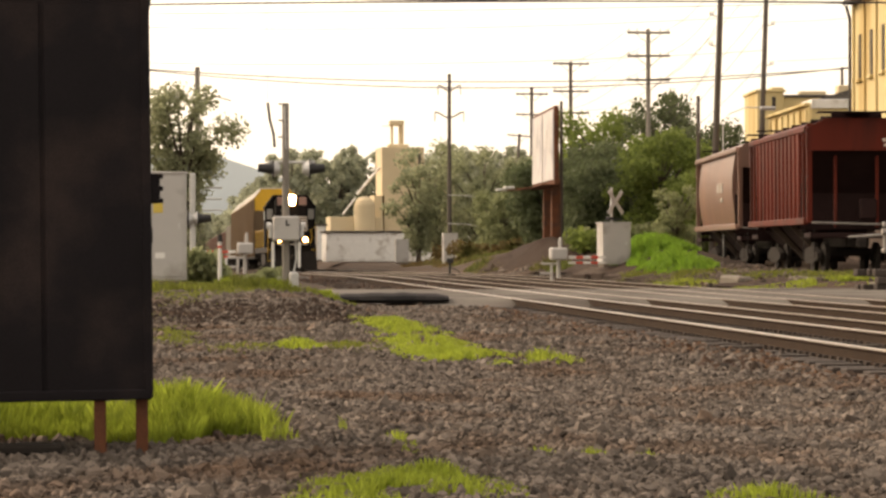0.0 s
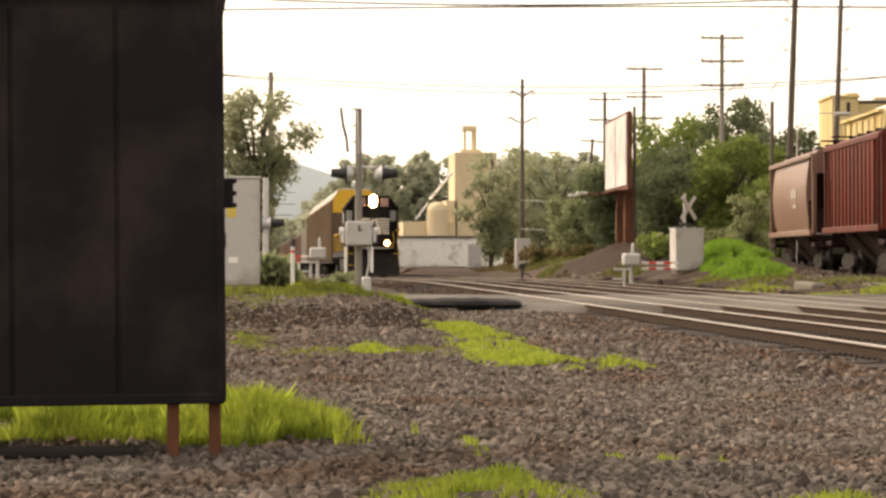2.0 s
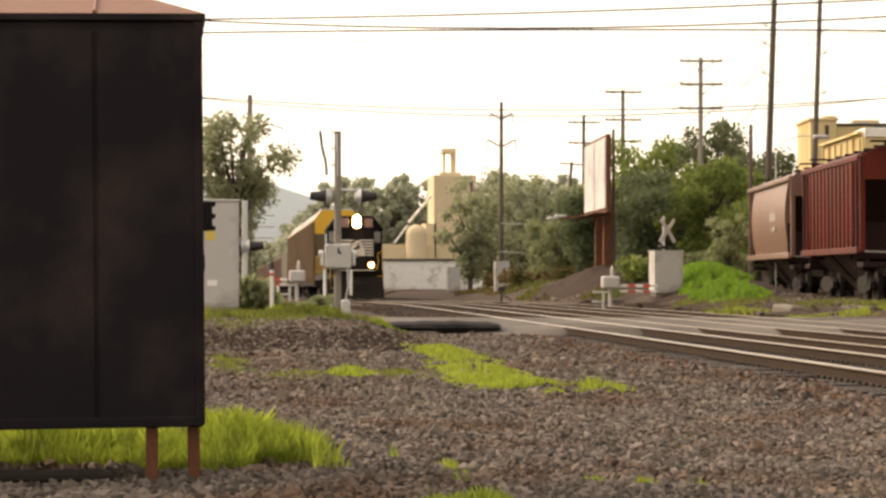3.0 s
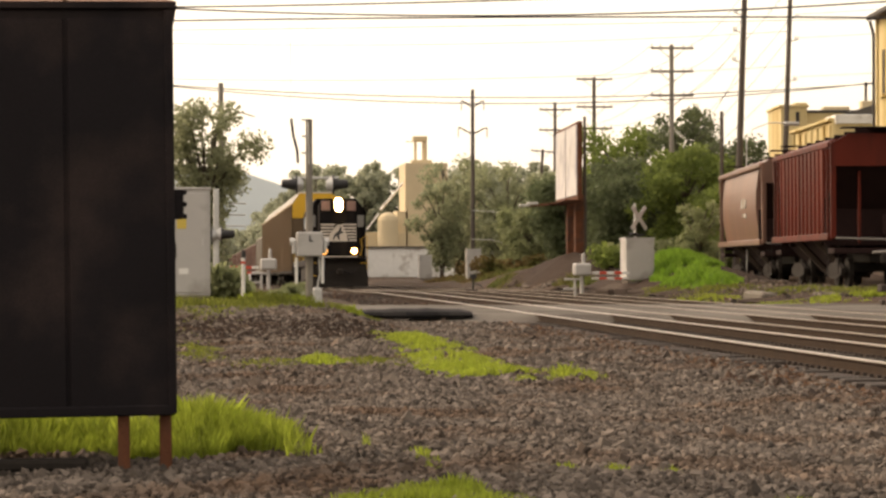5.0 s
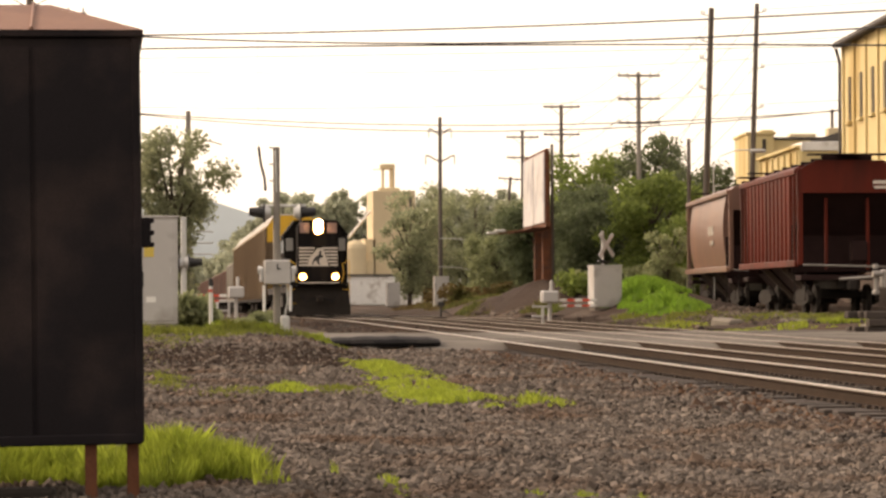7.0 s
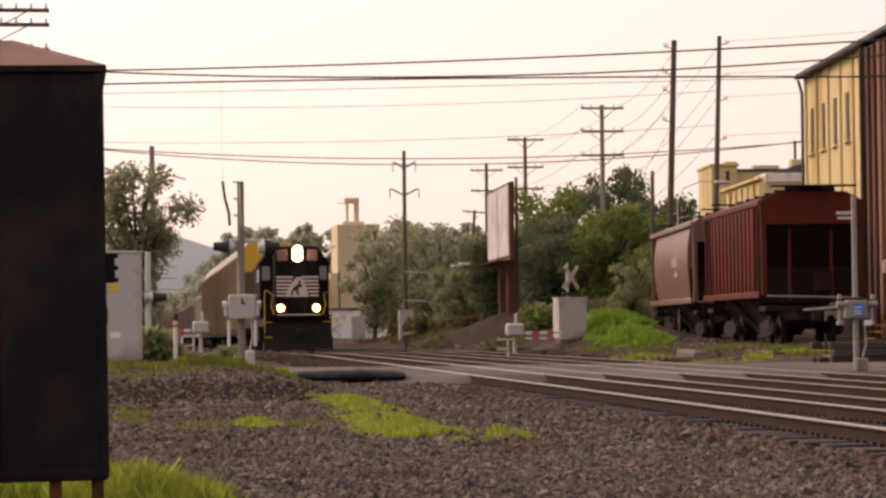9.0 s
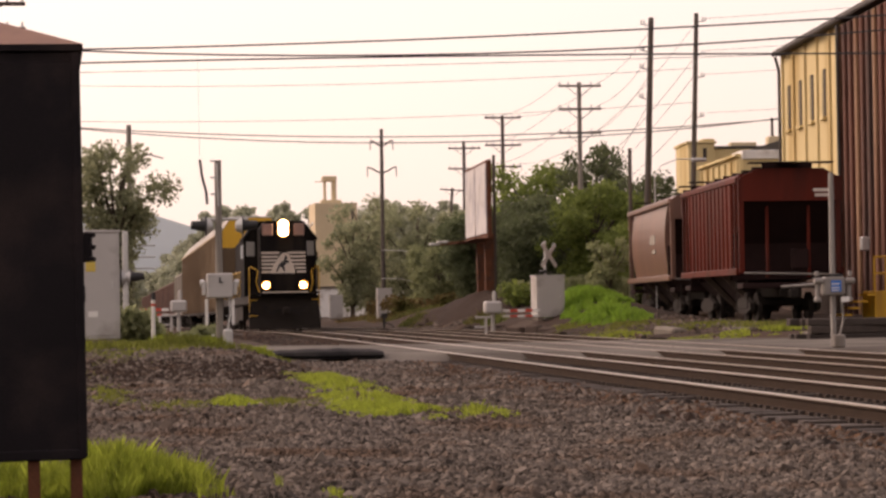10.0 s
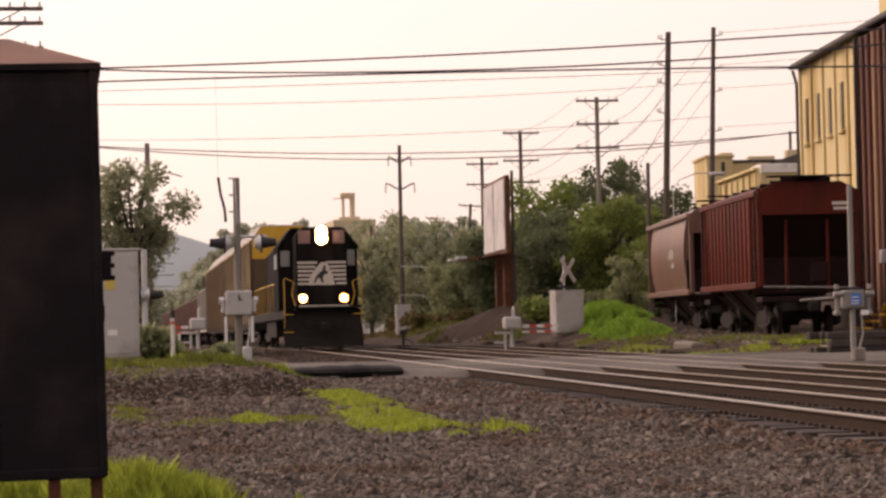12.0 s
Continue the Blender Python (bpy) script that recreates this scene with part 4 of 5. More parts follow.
    box(bm, (0, L / 2, zt + 0.46), (0.7, L + 0.3, 0.04), 0.01)
    part("running_board", bm, M_HOPDARK, t)
    for y in np.linspace(0.4, L - 0.4, 7):
        bm = B()
        box(bm, (0, y, zt + 0.36), (1.5, 0.08, 0.2), 0.01)
        part("board_bracket", bm, M_HOPDARK, t)
    for y in (-0.12, L + 0.12):
        bm = B()
        box(bm, (0, y, zt + 0.46), (2.5, 0.5, 0.04), 0.01)
        part("brake_platform", bm, M_HOPDARK, t)
    bm = B()
    box(bm, (0, L / 2, zt + 0.3), (0.62, L - 1.6, 0.14), 0.03)
    part("hatch_trough", bm, material, t)
    coupler(t, 0.3, -1)
    coupler(t, L - 0.3, 1)
    bogie(t, 2.2, 1.15)
    bogie(t, L - 2.2, 1.15)
    return t


TRAIN = []
loco = locomotive()
TRAIN.append((loco, 0.0))
rack = autorack()
TRAIN.append((rack, 22.0))
TRAIN.append((copy_thing(rack, pose(0, 0, 0)), 50.2))
y_ = 78.4
grey_car = boxcar(M_CARGREY, "pale grey weathered boxcar with ribbed sides")
TRAIN.append((grey_car, y_))
brown_car = boxcar(M_CARBROWN, "dull brown boxcar with ribbed sides", h=4.0)
for k_ in range(1, 9):
    car = brown_car if k_ == 1 else copy_thing(brown_car, pose(0, 0, 0))
    TRAIN.append((car, y_ + 17.2 * k_))

hop_a = hopper(M_HOPRED, 11.2, "oxide-red ribbed covered hopper wagon parked on the siding")
hop_a.matrix_basis = pose(20.42, 69.7, 0.30, 0, 0, -5.2)
hop_b = hopper(M_HOPTAN, 14.0, "faded brown smooth-sided covered hopper wagon on the siding", ribs=0)
hop_b.matrix_basis = pose(21.68, 83.5, 0.27, 0, 0, -6.5)
bm = B()
box(bm, (-1.58, 5.2, 3.0), (0.02, 1.6, 0.34))
box(bm, (-1.58, 4.9, 2.55), (0.02, 1.1, 0.16))
part("side_marking", bm, M_CARGREY, hop_b, "faded white marking bars")
bm = B()
box(bm, (0.95, -0.01, 3.93), (0.5, 0.02, 0.09))
box(bm, (0.95, -0.01, 3.78), (0.42, 0.02, 0.08))
part("end_marking", bm, M_STRIPE, hop_a, "white marking bars")


def siding():
    t = thing("siding_track", pose(20.42, 69.7, 0.30, 0, 0, -5.5), "rusty siding rails on a concrete-edged bank", "railway track", "tracks")
    for sx in (-1, 1):
        part("rail", rail_bm(-5, 60, sx * 0.7525), M_RAIL, t)
    bm = B()
    for y in np.arange(-5, 60, 0.55):
        box(bm, (0, y, -0.24), (2.6, 0.22, 0.15))
    ob = part("ties", bm, M_TIE, t)
    ob["kind"] = "stuff"


siding()
w_ = thing("siding_wall", pose(14.3, 75.0, 0, 0, 0, -68), "low crumbling concrete edge below the siding", "retaining wall")
for k_ in range(5, 15):
    bm = B()
    box(bm, (0.9 + 1.12 * k_, 0.25 * math.sin(k_ * 2.1), -0.04 + 0.09 * math.sin(k_ * 1.7)), (0.95 + 0.2 * math.sin(k_ * 4.1), 0.5, 0.42), 0.07, rot=Matrix.Rotation(0.12 * math.sin(k_ * 3.3), 3, "Z") @ Matrix.Rotation(0.07 * math.sin(k_ * 2.7), 3, "Y"))
    part("block", bm, M_CONC, w_)


e_ = thing("bank_edge", pose(14.9, 87.2, 0, 0, 0, -42), "low broken stone edging below the grass bank", "retaining wall")
for k_ in range(9):
    bm = box(B(), (0.75 * k_ + 0.3, 0.12 * math.sin(k_ * 2.4), -0.02 + 0.05 * math.sin(k_ * 1.9)), (0.68 + 0.08 * math.sin(k_ * 4.4), 0.4, 0.34), 0.06, rot=Matrix.Rotation(0.08 * math.sin(k_ * 3.3), 3, "Z"))
    part("block", bm, M_RUSTY, e_)


# ---- poles and wires ----
def wood_pole(name, x, y, top, r, arms, label, material=M_POLE, arm_w=2.4, lean=0.0, pins=(-0.46, -0.27, 0.27, 0.46)):
    foot = lift(x, y) - 0.1
    h, arms = top - foot, [z - foot for z in arms]
    t = thing(name, pose(x, y, lift(x, y) - 0.1, 0, lean, 0), label, "utility pole", "utility poles")
    bm = B()
    cyl(bm, (0, 0, 0), (0, 0, h), r, r * 0.72, n=12)
    part("pole", bm, material, t)
    for z in arms:
        bm = B()
        box(bm, (0, -r, z), (arm_w, 0.1, 0.12), 0.01)
        arm = part("crossarm", bm, material, t)
        for px in pins:
            bm = B()
            cyl(bm, (px * arm_w, -r, z + 0.06), (px * arm_w, -r, z + 0.22), 0.045, 0.03, n=8)
            part("insulator", bm, M_SILVER, arm)
        for sx in (-1, 1):
            bm = B()
            tube(bm, [(sx * 0.3 * arm_w, -r, z - 0.05), (0, -r, z - 0.6)], 0.02, 5)
            part("arm_brace", bm, material, arm)
    return t


def wire(name, a, b, sag, r, label, n=18):
    bm = B()
    a, b = Vector(a), Vector(b)
    pts = []
    for k in range(n + 1):
        u = k / n
        p = a.lerp(b, u)
        p.z -= sag * 4 * u * (1 - u)
        pts.append(p)
    tube(bm, pts, r, 5)
    return tagged(put(bm, name, M_WIRE, None), label, "cable", "overhead wires")


def wire3(name, x0, x1, ya, slope, p, q, s, r, label):
    """A wire across the line that hangs through three (x, z) places."""
    def z(x):
        return (p[1] * (x - q[0]) * (x - s[0]) / ((p[0] - q[0]) * (p[0] - s[0])) + q[1] * (x - p[0]) * (x - s[0]) / ((q[0] - p[0]) * (q[0] - s[0]))
                + s[1] * (x - p[0]) * (x - q[0]) / ((s[0] - p[0]) * (s[0] - q[0])))
    bm = tube(B(), [(x, ya + slope * x, z(x)) for x in np.linspace(x0, x1, 26)], r, 5)
    return tagged(put(bm, name, M_WIRE, None), label, "cable", "overhead wires")


# ---- trees ----
def crown_points(blobs, n):
    out = []
    tot = sum(b[3] ** 2 for b in blobs)
    for bx, by, bz, br in blobs:
        k = max(8, int(n * br * br / tot))
        d = rng.normal(0, 1, (k, 3))
        d /= np.linalg.norm(d, axis=1)[:, None]
        r = br * (0.35 + 0.85 * rng.uniform(0, 1, k))
        out.append(np.array((bx, by, bz)) + d * r[:, None] * np.array((1, 1, 0.85)))
    return np.concatenate(out)


def leaf_mesh(name, pts, size, material, parent):
    n = len(pts)
    q = np.array([(-1, -0.6, 0), (0.2, -0.9, 0.15), (1, 0.1, 0), (-0.1, 0.9, 0.15)])
    a = rng.normal(0, 1, (n, 3))
    a /= np.linalg.norm(a, axis=1)[:, None]
    b = np.cross(a, rng.normal(0, 1, (n, 3)))
    b /= np.linalg.norm(b, axis=1)[:, None]
    c = np.cross(a, b)
    s = size * rng.lognormal(0, 0.35, (n, 1, 1))
    v = pts[:, None] + s * (q[None, :, :1] * a[:, None] + q[None, :, 1:2] * b[:, None] + q[None, :, 2:] * c[:, None])
    f = (np.arange(n)[:, None] * 4 + np.arange(4)[None]).tolist()
    return sheet(name, v.reshape(-1, 3).tolist(), f, material, parent)


def tree(x, y, h, w, material, label, n=2600, leaf=0.22, low=0.25, name="tree", full=1.0):
    t = thing(name, pose(x, y, lift(x, y) - 0.1), label, "tree", "trees")
    bm = B()
    r = h * 0.018 + 0.06
    cyl(bm, (0, 0, 0), (0.1, 0, h * 0.55), r, r * 0.55, n=9)
    blobs = []
    nb = 30
    for k in range(nb):
        a = k * 2.4 + rng.uniform(0, 1)
        u = low + (0.96 - low) * (k + 0.5) / nb
        spread = w / 2 * math.sin(math.pi * min(1, 0.22 + 0.78 * (1 - (u - low) / (1.02 - low)))) ** 0.7 * rng.uniform(0.25, 0.95)
        p = (math.cos(a) * spread, math.sin(a) * spread, u * h)
        br = full * w * rng.uniform(0.09, 0.19) * (1.15 - 0.35 * u)
        p = (p[0], p[1], min(p[2], h - br * 0.8))
        blobs.append((*p, br))
        s0 = max(0.12, u - 0.3) * h
        cyl(bm, (0.1 * min(1, s0 / h), 0, min(s0, h * 0.53)), (p[0] * 0.8, p[1] * 0.8, p[2]), r * 0.42, r * 0.12, n=5)
    part("trunk", bm, M_BARK, t)
    pts = crown_points(blobs, int(n * 2.4))
    leaf_mesh("crown", pts, leaf * 0.72, material, t)
    return t


wood_pole("power_pole", 18.1, 152.5, 12.1, 0.15, (), "slim dark pole with curved upswept arms")
PA = bpy.data.objects["power_pole"]
for z, w in ((11.3, 0.72), (9.6, 0.92)):
    for sx in (-1, 1):
        bm = B()
        tube(bm, [(0, 0, z - 0.35), (sx * w * 0.35, 0, z - 0.22), (sx * w * 0.75, 0, z), (sx * w, 0, z + 0.04)], 0.05, 6)
        arm = part("curved_arm", bm, M_POLE, PA)
        bm = B()
        cyl(bm, (sx * w, 0, z + 0.04), (sx * w, 0, z - 0.55), 0.045, n=7)
        part("insulator", bm, M_SILVER, arm)
for z in (2.6, 4.4):
    bm = B()
    tube(bm, [(-0.1, -0.2, z), (1.2, -0.2, z - 0.05), (2.0, -0.2, z - 0.25)], 0.03, 5)
    part("guy_bracket", bm, M_SILVER, PA)
wood_pole("utility_pole", 26.6, 156.8, 13.25, 0.16, (13.1, 11.3, 9.9), "tall timber pole with three crossarms")
wood_pole("utility_pole", 27.1, 176.9, 12.95, 0.16, (12.4, 10.9), "timber pole with two crossarms among trees")
wood_pole("utility_pole", 30.6, 212.0, 11.2, 0.17, (11.0,), "far timber pole with one crossarm", arm_w=2.2, lean=4)
wood_pole("utility_pole", 25.11, 124.0, 12.42, 0.15, (12.22, 11.02, 9.77), "pale timber pole with three crossarms", M_PALEPOLE, 2.25)
wood_pole("utility_pole", 22.95, 100.0, 12.95, 0.16, (), "tall plain dark timber pole behind the wagons", lean=2.05)
wood_pole("utility_pole", 27.42, 110.0, 14.35, 0.145, (), "tall plain dark timber pole beside the low building", lean=2.0)
for tall in [o for o in scene.objects if o.name.startswith("utility_pole") and o.get("label", "").startswith("tall plain")]:
    side_ = 1 if "building" in tall["label"] else -1
    for z_ in (9.5, 11.35, 12.4, 13.95) if side_ > 0 else (9.5, 10.75, 11.5, 12.6):
        z_ -= tall.matrix_basis.translation.z
        bm = tube(B(), [(0, 0, z_), (side_ * 0.2, 0, z_ + 0.02), (side_ * 0.42, 0, z_ + 0.08)], 0.022)
        arm = part("wire_bracket", bm, M_POLE, tall)
        for q_ in (0.3, 0.42):
            bm = cyl(B(), (side_ * q_, 0, z_ + 0.05), (side_ * q_, 0, z_ + 0.24), 0.045, 0.03, n=8)
            part("insulator", bm, M_SILVER, arm)
wood_pole("utility_pole", 23.5, 105.0, 7.75, 0.11, (), "short dark pole with cable fittings")
wood_pole("utility_pole", 54.0, 189.0, 15.5, 0.16, (), "far plain pole behind the roofs")
wood_pole("utility_pole", 1.6, 108.0, 9.1, 0.15, (), "grey timber pole rising out of a tree", M_PALEPOLE)
for z_ in (7.5, 5.6):
    bm = tube(B(), [(0, 0, z_), (0.9, 0, z_ + 0.12), (1.5, 0, z_ - 0.05)], 0.03)
    part("side_arm", bm, M_PALEPOLE, [o for o in scene.objects if o.get("label", "") == "grey timber pole rising out of a tree"][0])
for z_ in (2.6, 3.1, 3.6, 4.1, 4.6):
    bm = box(B(), (0.55, 0, z_), (1.1, 0.06, 0.07), 0.01)
    part("rung", bm, M_SILVER, [o for o in scene.objects if o.get("label", "") == "grey timber pole rising out of a tree"][0])
wood_pole("utility_pole", 18.9, 178.0, 8.0, 0.11, (), "slim dark pole by the white shed")
wood_pole("utility_pole", 19.3, 116.5, 8.2, 0.10, (), "thin dark pole behind the billboard")
wood_pole("telegraph_pole", -3.75, 76.3, 11.4, 0.15, (10.95, 10.5, 9.72), "timber pole with crowded insulator crossarms", arm_w=3.5, pins=(-0.47, -0.34, -0.21, -0.08, 0.08, 0.21, 0.34, 0.47))
wood_pole("utility_pole", -14.0, 59.6, 7.9, 0.15, (), "timber pole carrying the near cables")
wood_pole("utility_pole", 34.0, 53.0, 9.0, 0.15, (), "timber pole carrying the near cables")
wood_pole("utility_pole", -13.0, 110.0, 12.0, 0.15, (), "timber pole carrying the far cables")

for q_, s_, p_ in (((12.9, 7.43), (17.1, 7.61), (-0.17, 7.14)), ((6.69, 6.90), (16.2, 7.17), (-0.17, 7.10)), ((8.0, 6.86), (18.0, 6.78), (-0.17, 6.82))):
    wire3("overhead_cable", -14, 34, 57.7, -0.137, p_, q_, s_, 0.022, "thick black overhead cable across the line")
for q_, s_, p_ in (((12.48, 8.42), (23.9, 8.59), (-0.39, 9.0)), ((10.5, 8.2), (23.6, 8.42), (-0.39, 8.95))):
    wire3("overhead_cable", -13, 30.3, 108.3, -0.135, p_, q_, s_, 0.025, "black overhead cable across the line")
for z in (10.2, 11.8):
    wire("overhead_cable", (-13, 110, z - 0.4), (27.9, 110, z), 0.6, 0.012, "thin overhead wire across the line")
SAG_LINE, THIN_LINE = "sagging power line between poles", "thin overhead wire by the roofs"
for dx in (-1.03, 1.03):
    for z0, z1 in ((12.42, 13.2), (11.22, 11.5), (9.97, 10.1)):
        wire("power_line", (25.11 + dx, 124, z0), (26.6 + dx, 156.8, z1), 0.5, 0.012, SAG_LINE)
for za, xc_, zc in ((12.5, 26.14, 12.42), (11.4, 26.14, 11.22), (10.6, 26.14, 9.97), (9.4, 25.2, 6.4)):
    wire("power_line", (22.95 + za * 0.0358, 100, za), (xc_, 124, zc), 0.35, 0.012, SAG_LINE)
for zb, xc_, zc in ((13.95, 26.14, 9.97), (12.4, 25.2, 7.3), (11.55, 25.2, 6.3), (9.8, 25.2, 5.6)):
    wire("power_line", (27.42 + zb * 0.035, 110, zb), (xc_, 124, zc), 0.35, 0.012, SAG_LINE)
for zb in (14.1, 12.6, 11.5, 9.7):
    wire("power_line", (28.3, 110, zb), (42, 104, zb + 0.7), 0.12, 0.010, THIN_LINE)
for z in (5.0, 6.4):
    wire("power_line", (26.6, 156.8, z + 3), (25.2, 124, z), 1.4, 0.03, "thick sagging cable at the trees")
wire("overhead_cable", (-14, 59.8, 6.6), (34, 53.0, 7.2), 0.2, 0.008, "thin overhead wire across the line")
bm = tube(B(), [(2.48, 57.36, 6.93), (2.5, 57.4, 4.45)], 0.0025, 4)
tube(bm, [(2.5, 57.4, 4.5), (2.55, 57.4, 4.1), (2.64, 57.4, 3.75), (2.66, 57.4, 3.45)], 0.035)
tagged(put(bm, "hanging_cable", M_WIRE), "loose dark cable end hanging from the overhead wire", "cable")


# ---- billboard ----
def billboard():
    t = thing("billboard", pose(18.1, 117.9, 0, 0, 0, 0), "two-panel roadside billboard on brown steel columns", "billboard")
    run = Vector((-0.42, -9.2, 0))
    q = Matrix.Rotation(math.atan2(run.x, -run.y), 3, "Z")
    L = run.length
    def turned(bm):
        for v in bm.verts:
            v.co = q @ v.co
        return bm
    bm = box(B(), (0.12, -L / 2, 5.75), (0.2, L, 3.55), 0.02)
    part("backing", turned(bm), M_RUST, t, "brown steel frame")
    for y in (-L * 0.26, -L * 0.755):
        bm = box(B(), (-0.02, y, 5.78), (0.04, L * 0.46, 3.2), 0.004)
        p = part("poster_panel", turned(bm), M_POSTER, t, "faded pale poster")
        for k in range(3):
            bm = box(B(), (-0.045, y - L * 0.1 + 1.3 * k, 6.2 - 0.3 * k), (0.006, 0.55, 1.6 - 0.35 * k))
            part("poster_shape", turned(bm), M_GREY, p)
    for y in (-1.6, -5.0):
        bm = box(B(), (0.55, y, 2.0), (0.42, 0.42, 4.6), 0.03)
        part("column", turned(bm), M_RUST, t, "rust-brown steel column")
    bm = box(B(), (-0.1, -L / 2, 3.95), (0.9, L * 0.9, 0.06), 0.01)
    part("catwalk", turned(bm), M_RUST, t)
    for y in (-1.0, -5.0):
        bm = tube(B(), [(0.0, y, 3.95), (-1.5, y, 3.85)], 0.03, 6)
        arm = part("lamp_arm", turned(bm), M_RUST, t)
        bm = box(B(), (-1.65, y, 3.9), (0.5, 0.7, 0.12), 0.03)
        part("floodlight", turned(bm), M_SILVER, arm, "pale floodlight box")


billboard()


# ---- buildings ----
def warehouse():
    """Long building beside the siding: a rendered part with pilasters and a rust-red sheeted part."""
    a = math.degrees(math.atan2(28.93 - 30.09, 104.13 - 91.8))
    t = thing("warehouse", pose(30.28, 104.13, 0, 0, 0, 180 + a), "tall cream-yellow and rust-red warehouse beside the siding", "building")
    # local: y runs towards the viewer, x away from the line is negative
    wall = box(B(), (-5, 6.4, 5.9), (10, 12.8, 11.8))
    part("wall", wall, M_STUCCO, t, "cream-yellow rendered wall")
    for k in range(6):
        bm = box(B(), (0.04, 0.2 + 2.48 * k, 5.9), (0.14, 0.26, 11.7), 0.02)
        part("pilaster", bm, M_STUCCO, t)
    for k in range(4):
        y = 1.44 + 2.48 * k
        bm = box(B(), (-0.0, y, 9.35), (0.08, 0.6, 1.9), 0.01)
        w = part("window", bm, M_DARKWIN, t, "tall narrow dark window")
        bm = box(B(), (0.08, y, 8.3), (0.16, 0.9, 0.14), 0.02)
        part("sill", bm, M_STUCCO, w)
        bm = box(B(), (0.05, y, 9.35), (0.04, 0.06, 1.9))
        part("window_bar", bm, M_STUCCO, w)
    # made-up dark block; covers the bright wall glimpsed beneath the hopper end
    part("dock_wall", box(B(), (0.3, 6.3, 0.95), (0.9, 12.4, 1.9), 0.05), M_RUSTY, t, "dark low block added along the wall foot")
    sheetwall = box(B(), (-4.9, 26.5, 5.8), (10.2, 27.3, 11.6))
    part("sheet_wall", sheetwall, M_CORR, t, "rust-red sheeted wall")
    for k in range(26):
        bm = box(B(), (0.26, 13.0 + 1.02 * k, 5.8), (0.16, 0.3, 11.5), 0.04)
        part("wall_rib", bm, M_CORR if k % 3 else M_CORRPALE, t, "upright rib")
    roof = B()
    prism(roof, [(0.42, 11.75), (0.42, 11.95), (-5, 14.6), (-10.5, 11.95), (-10.5, 11.75)], "y", -0.12, 40.3)
    part("roof", roof, M_ROOF, t, "dark low-pitched roof")
    bm = tube(B(), [(0.4, -0.12, 11.8), (0.4, 40, 11.8)], 0.09)
    part("gutter", bm, M_ROOF, t)
    bm = tube(B(), [(0.33, 0.0, 11.7), (0.16, -0.06, 11.1), (0.16, -0.06, 0.2)], 0.07)
    part("downpipe", bm, M_ROOF, t)
    bm = tube(B(), [(0.35, 13.1, 11.6), (0.38, 13.2, 11.0), (0.38, 13.2, 0.2)], 0.07)
    part("downpipe", bm, M_ROOF, t)
    bm = box(B(), (-2.4, 17.0, 14.0), (3.6, 7.4, 6.4), 0.04)
    part("roof_house", bm, M_STUCCO, t, "cream roof-top housing")
    bm = box(B(), (0.45, 17.8, 3.0), (0.35, 0.35, 0.5), 0.04)
    part("vent_box", bm, M_SILVER, t, "grey vent box")


warehouse()


def low_building():
    """An annex in line with the warehouse: a pilastered side wall, a white-fasciaed end, a small tower and a rear block."""
    t = thing("low_annex", pose(32.03, 118.0, 0, 0, 0, -5.1), "low cream-yellow annex with white fascia and parapet tower", "building")
    L = 12.0
    part("side_wall", box(B(), (1.6, L / 2 + 0.1, 4.1), (3.2, L, 8.2), 0.03), M_STUCCO, t)
    for k in range(7):
        part("pilaster", box(B(), (-0.05, 0.5 + 1.85 * k, 4.0), (0.14, 0.3, 8.0), 0.01), M_STUCCO, t)
    part("cornice", box(B(), (-0.06, L / 2 + 0.3, 8.22), (0.32, L + 0.2, 0.16), 0.03), M_STUCCO, t)
    bm = B()
    prism(bm, [(0.12, 8.3), (0.12, 8.36), (3.4, 9.35), (3.4, 8.3)], "y", 0.4, L)
    part("side_roof", bm, M_ROOF, t, "dark sloping roof")
    part("end_wall", box(B(), (3.6, 1.4, 4.0), (7.0, 2.8, 8.0), 0.03), M_STUCCO, t)
    part("white_fascia", box(B(), (3.65, 1.35, 8.22), (7.1, 2.9, 0.46), 0.03), M_WHITE, t, "white roof fascia")
    part("wall_slot", box(B(), (1.1, -0.02, 6.9), (1.3, 0.06, 0.12)), M_CARGREY, t)
    tower = part("tower_wall", box(B(), (1.55, 24.0, 5.1), (1.55, 5.0, 10.2), 0.03), M_STUCCO, t)
    for x in (1.1, 1.75):
        part("window", box(B(), (x, 21.48, 9.55), (0.22, 0.06, 0.75), 0.01), M_DARKWIN, tower)
    part("parapet_cap", box(B(), (1.55, 24.0, 10.27), (1.75, 5.2, 0.16), 0.02), M_STUCCO, tower)
    part("parapet_step", box(B(), (2.0, 24.0, 10.42), (0.7, 4.6, 0.14), 0.02), M_STUCCO, tower)
    part("rear_wall", box(B(), (7.0, 26.5, 5.0), (9.4, 6.0, 10.0), 0.03), M_STUCCO, t)
    part("rear_parapet", box(B(), (7.0, 26.5, 10.08), (9.6, 6.2, 0.16), 0.03), M_ROOF, t)
    for x, w, h in ((4.6, 1.6, 0.35), (6.5, 0.8, 0.7)):
        part("roof_unit", box(B(), (x, 25.0, 10.1 + h / 2), (w, 0.9, h), 0.06), M_HAZEWALL, t)


low_building()

lm = thing("street_lamp", pose(21.4, 91.3, -0.3), "grey street lamp with a curved arm", "street lamp")
bm = tube(B(), [(0, 0, 0), (0, 0, 6.1), (0.25, 0, 6.5), (0.9, 0, 6.75), (1.5, 0, 6.75)], 0.022)
part("pole", bm, M_SILVER, lm)
bm = box(B(), (1.75, 0, 6.72), (0.6, 0.24, 0.14), 0.04)
part("lamp_head", bm, M_SILVER, lm)

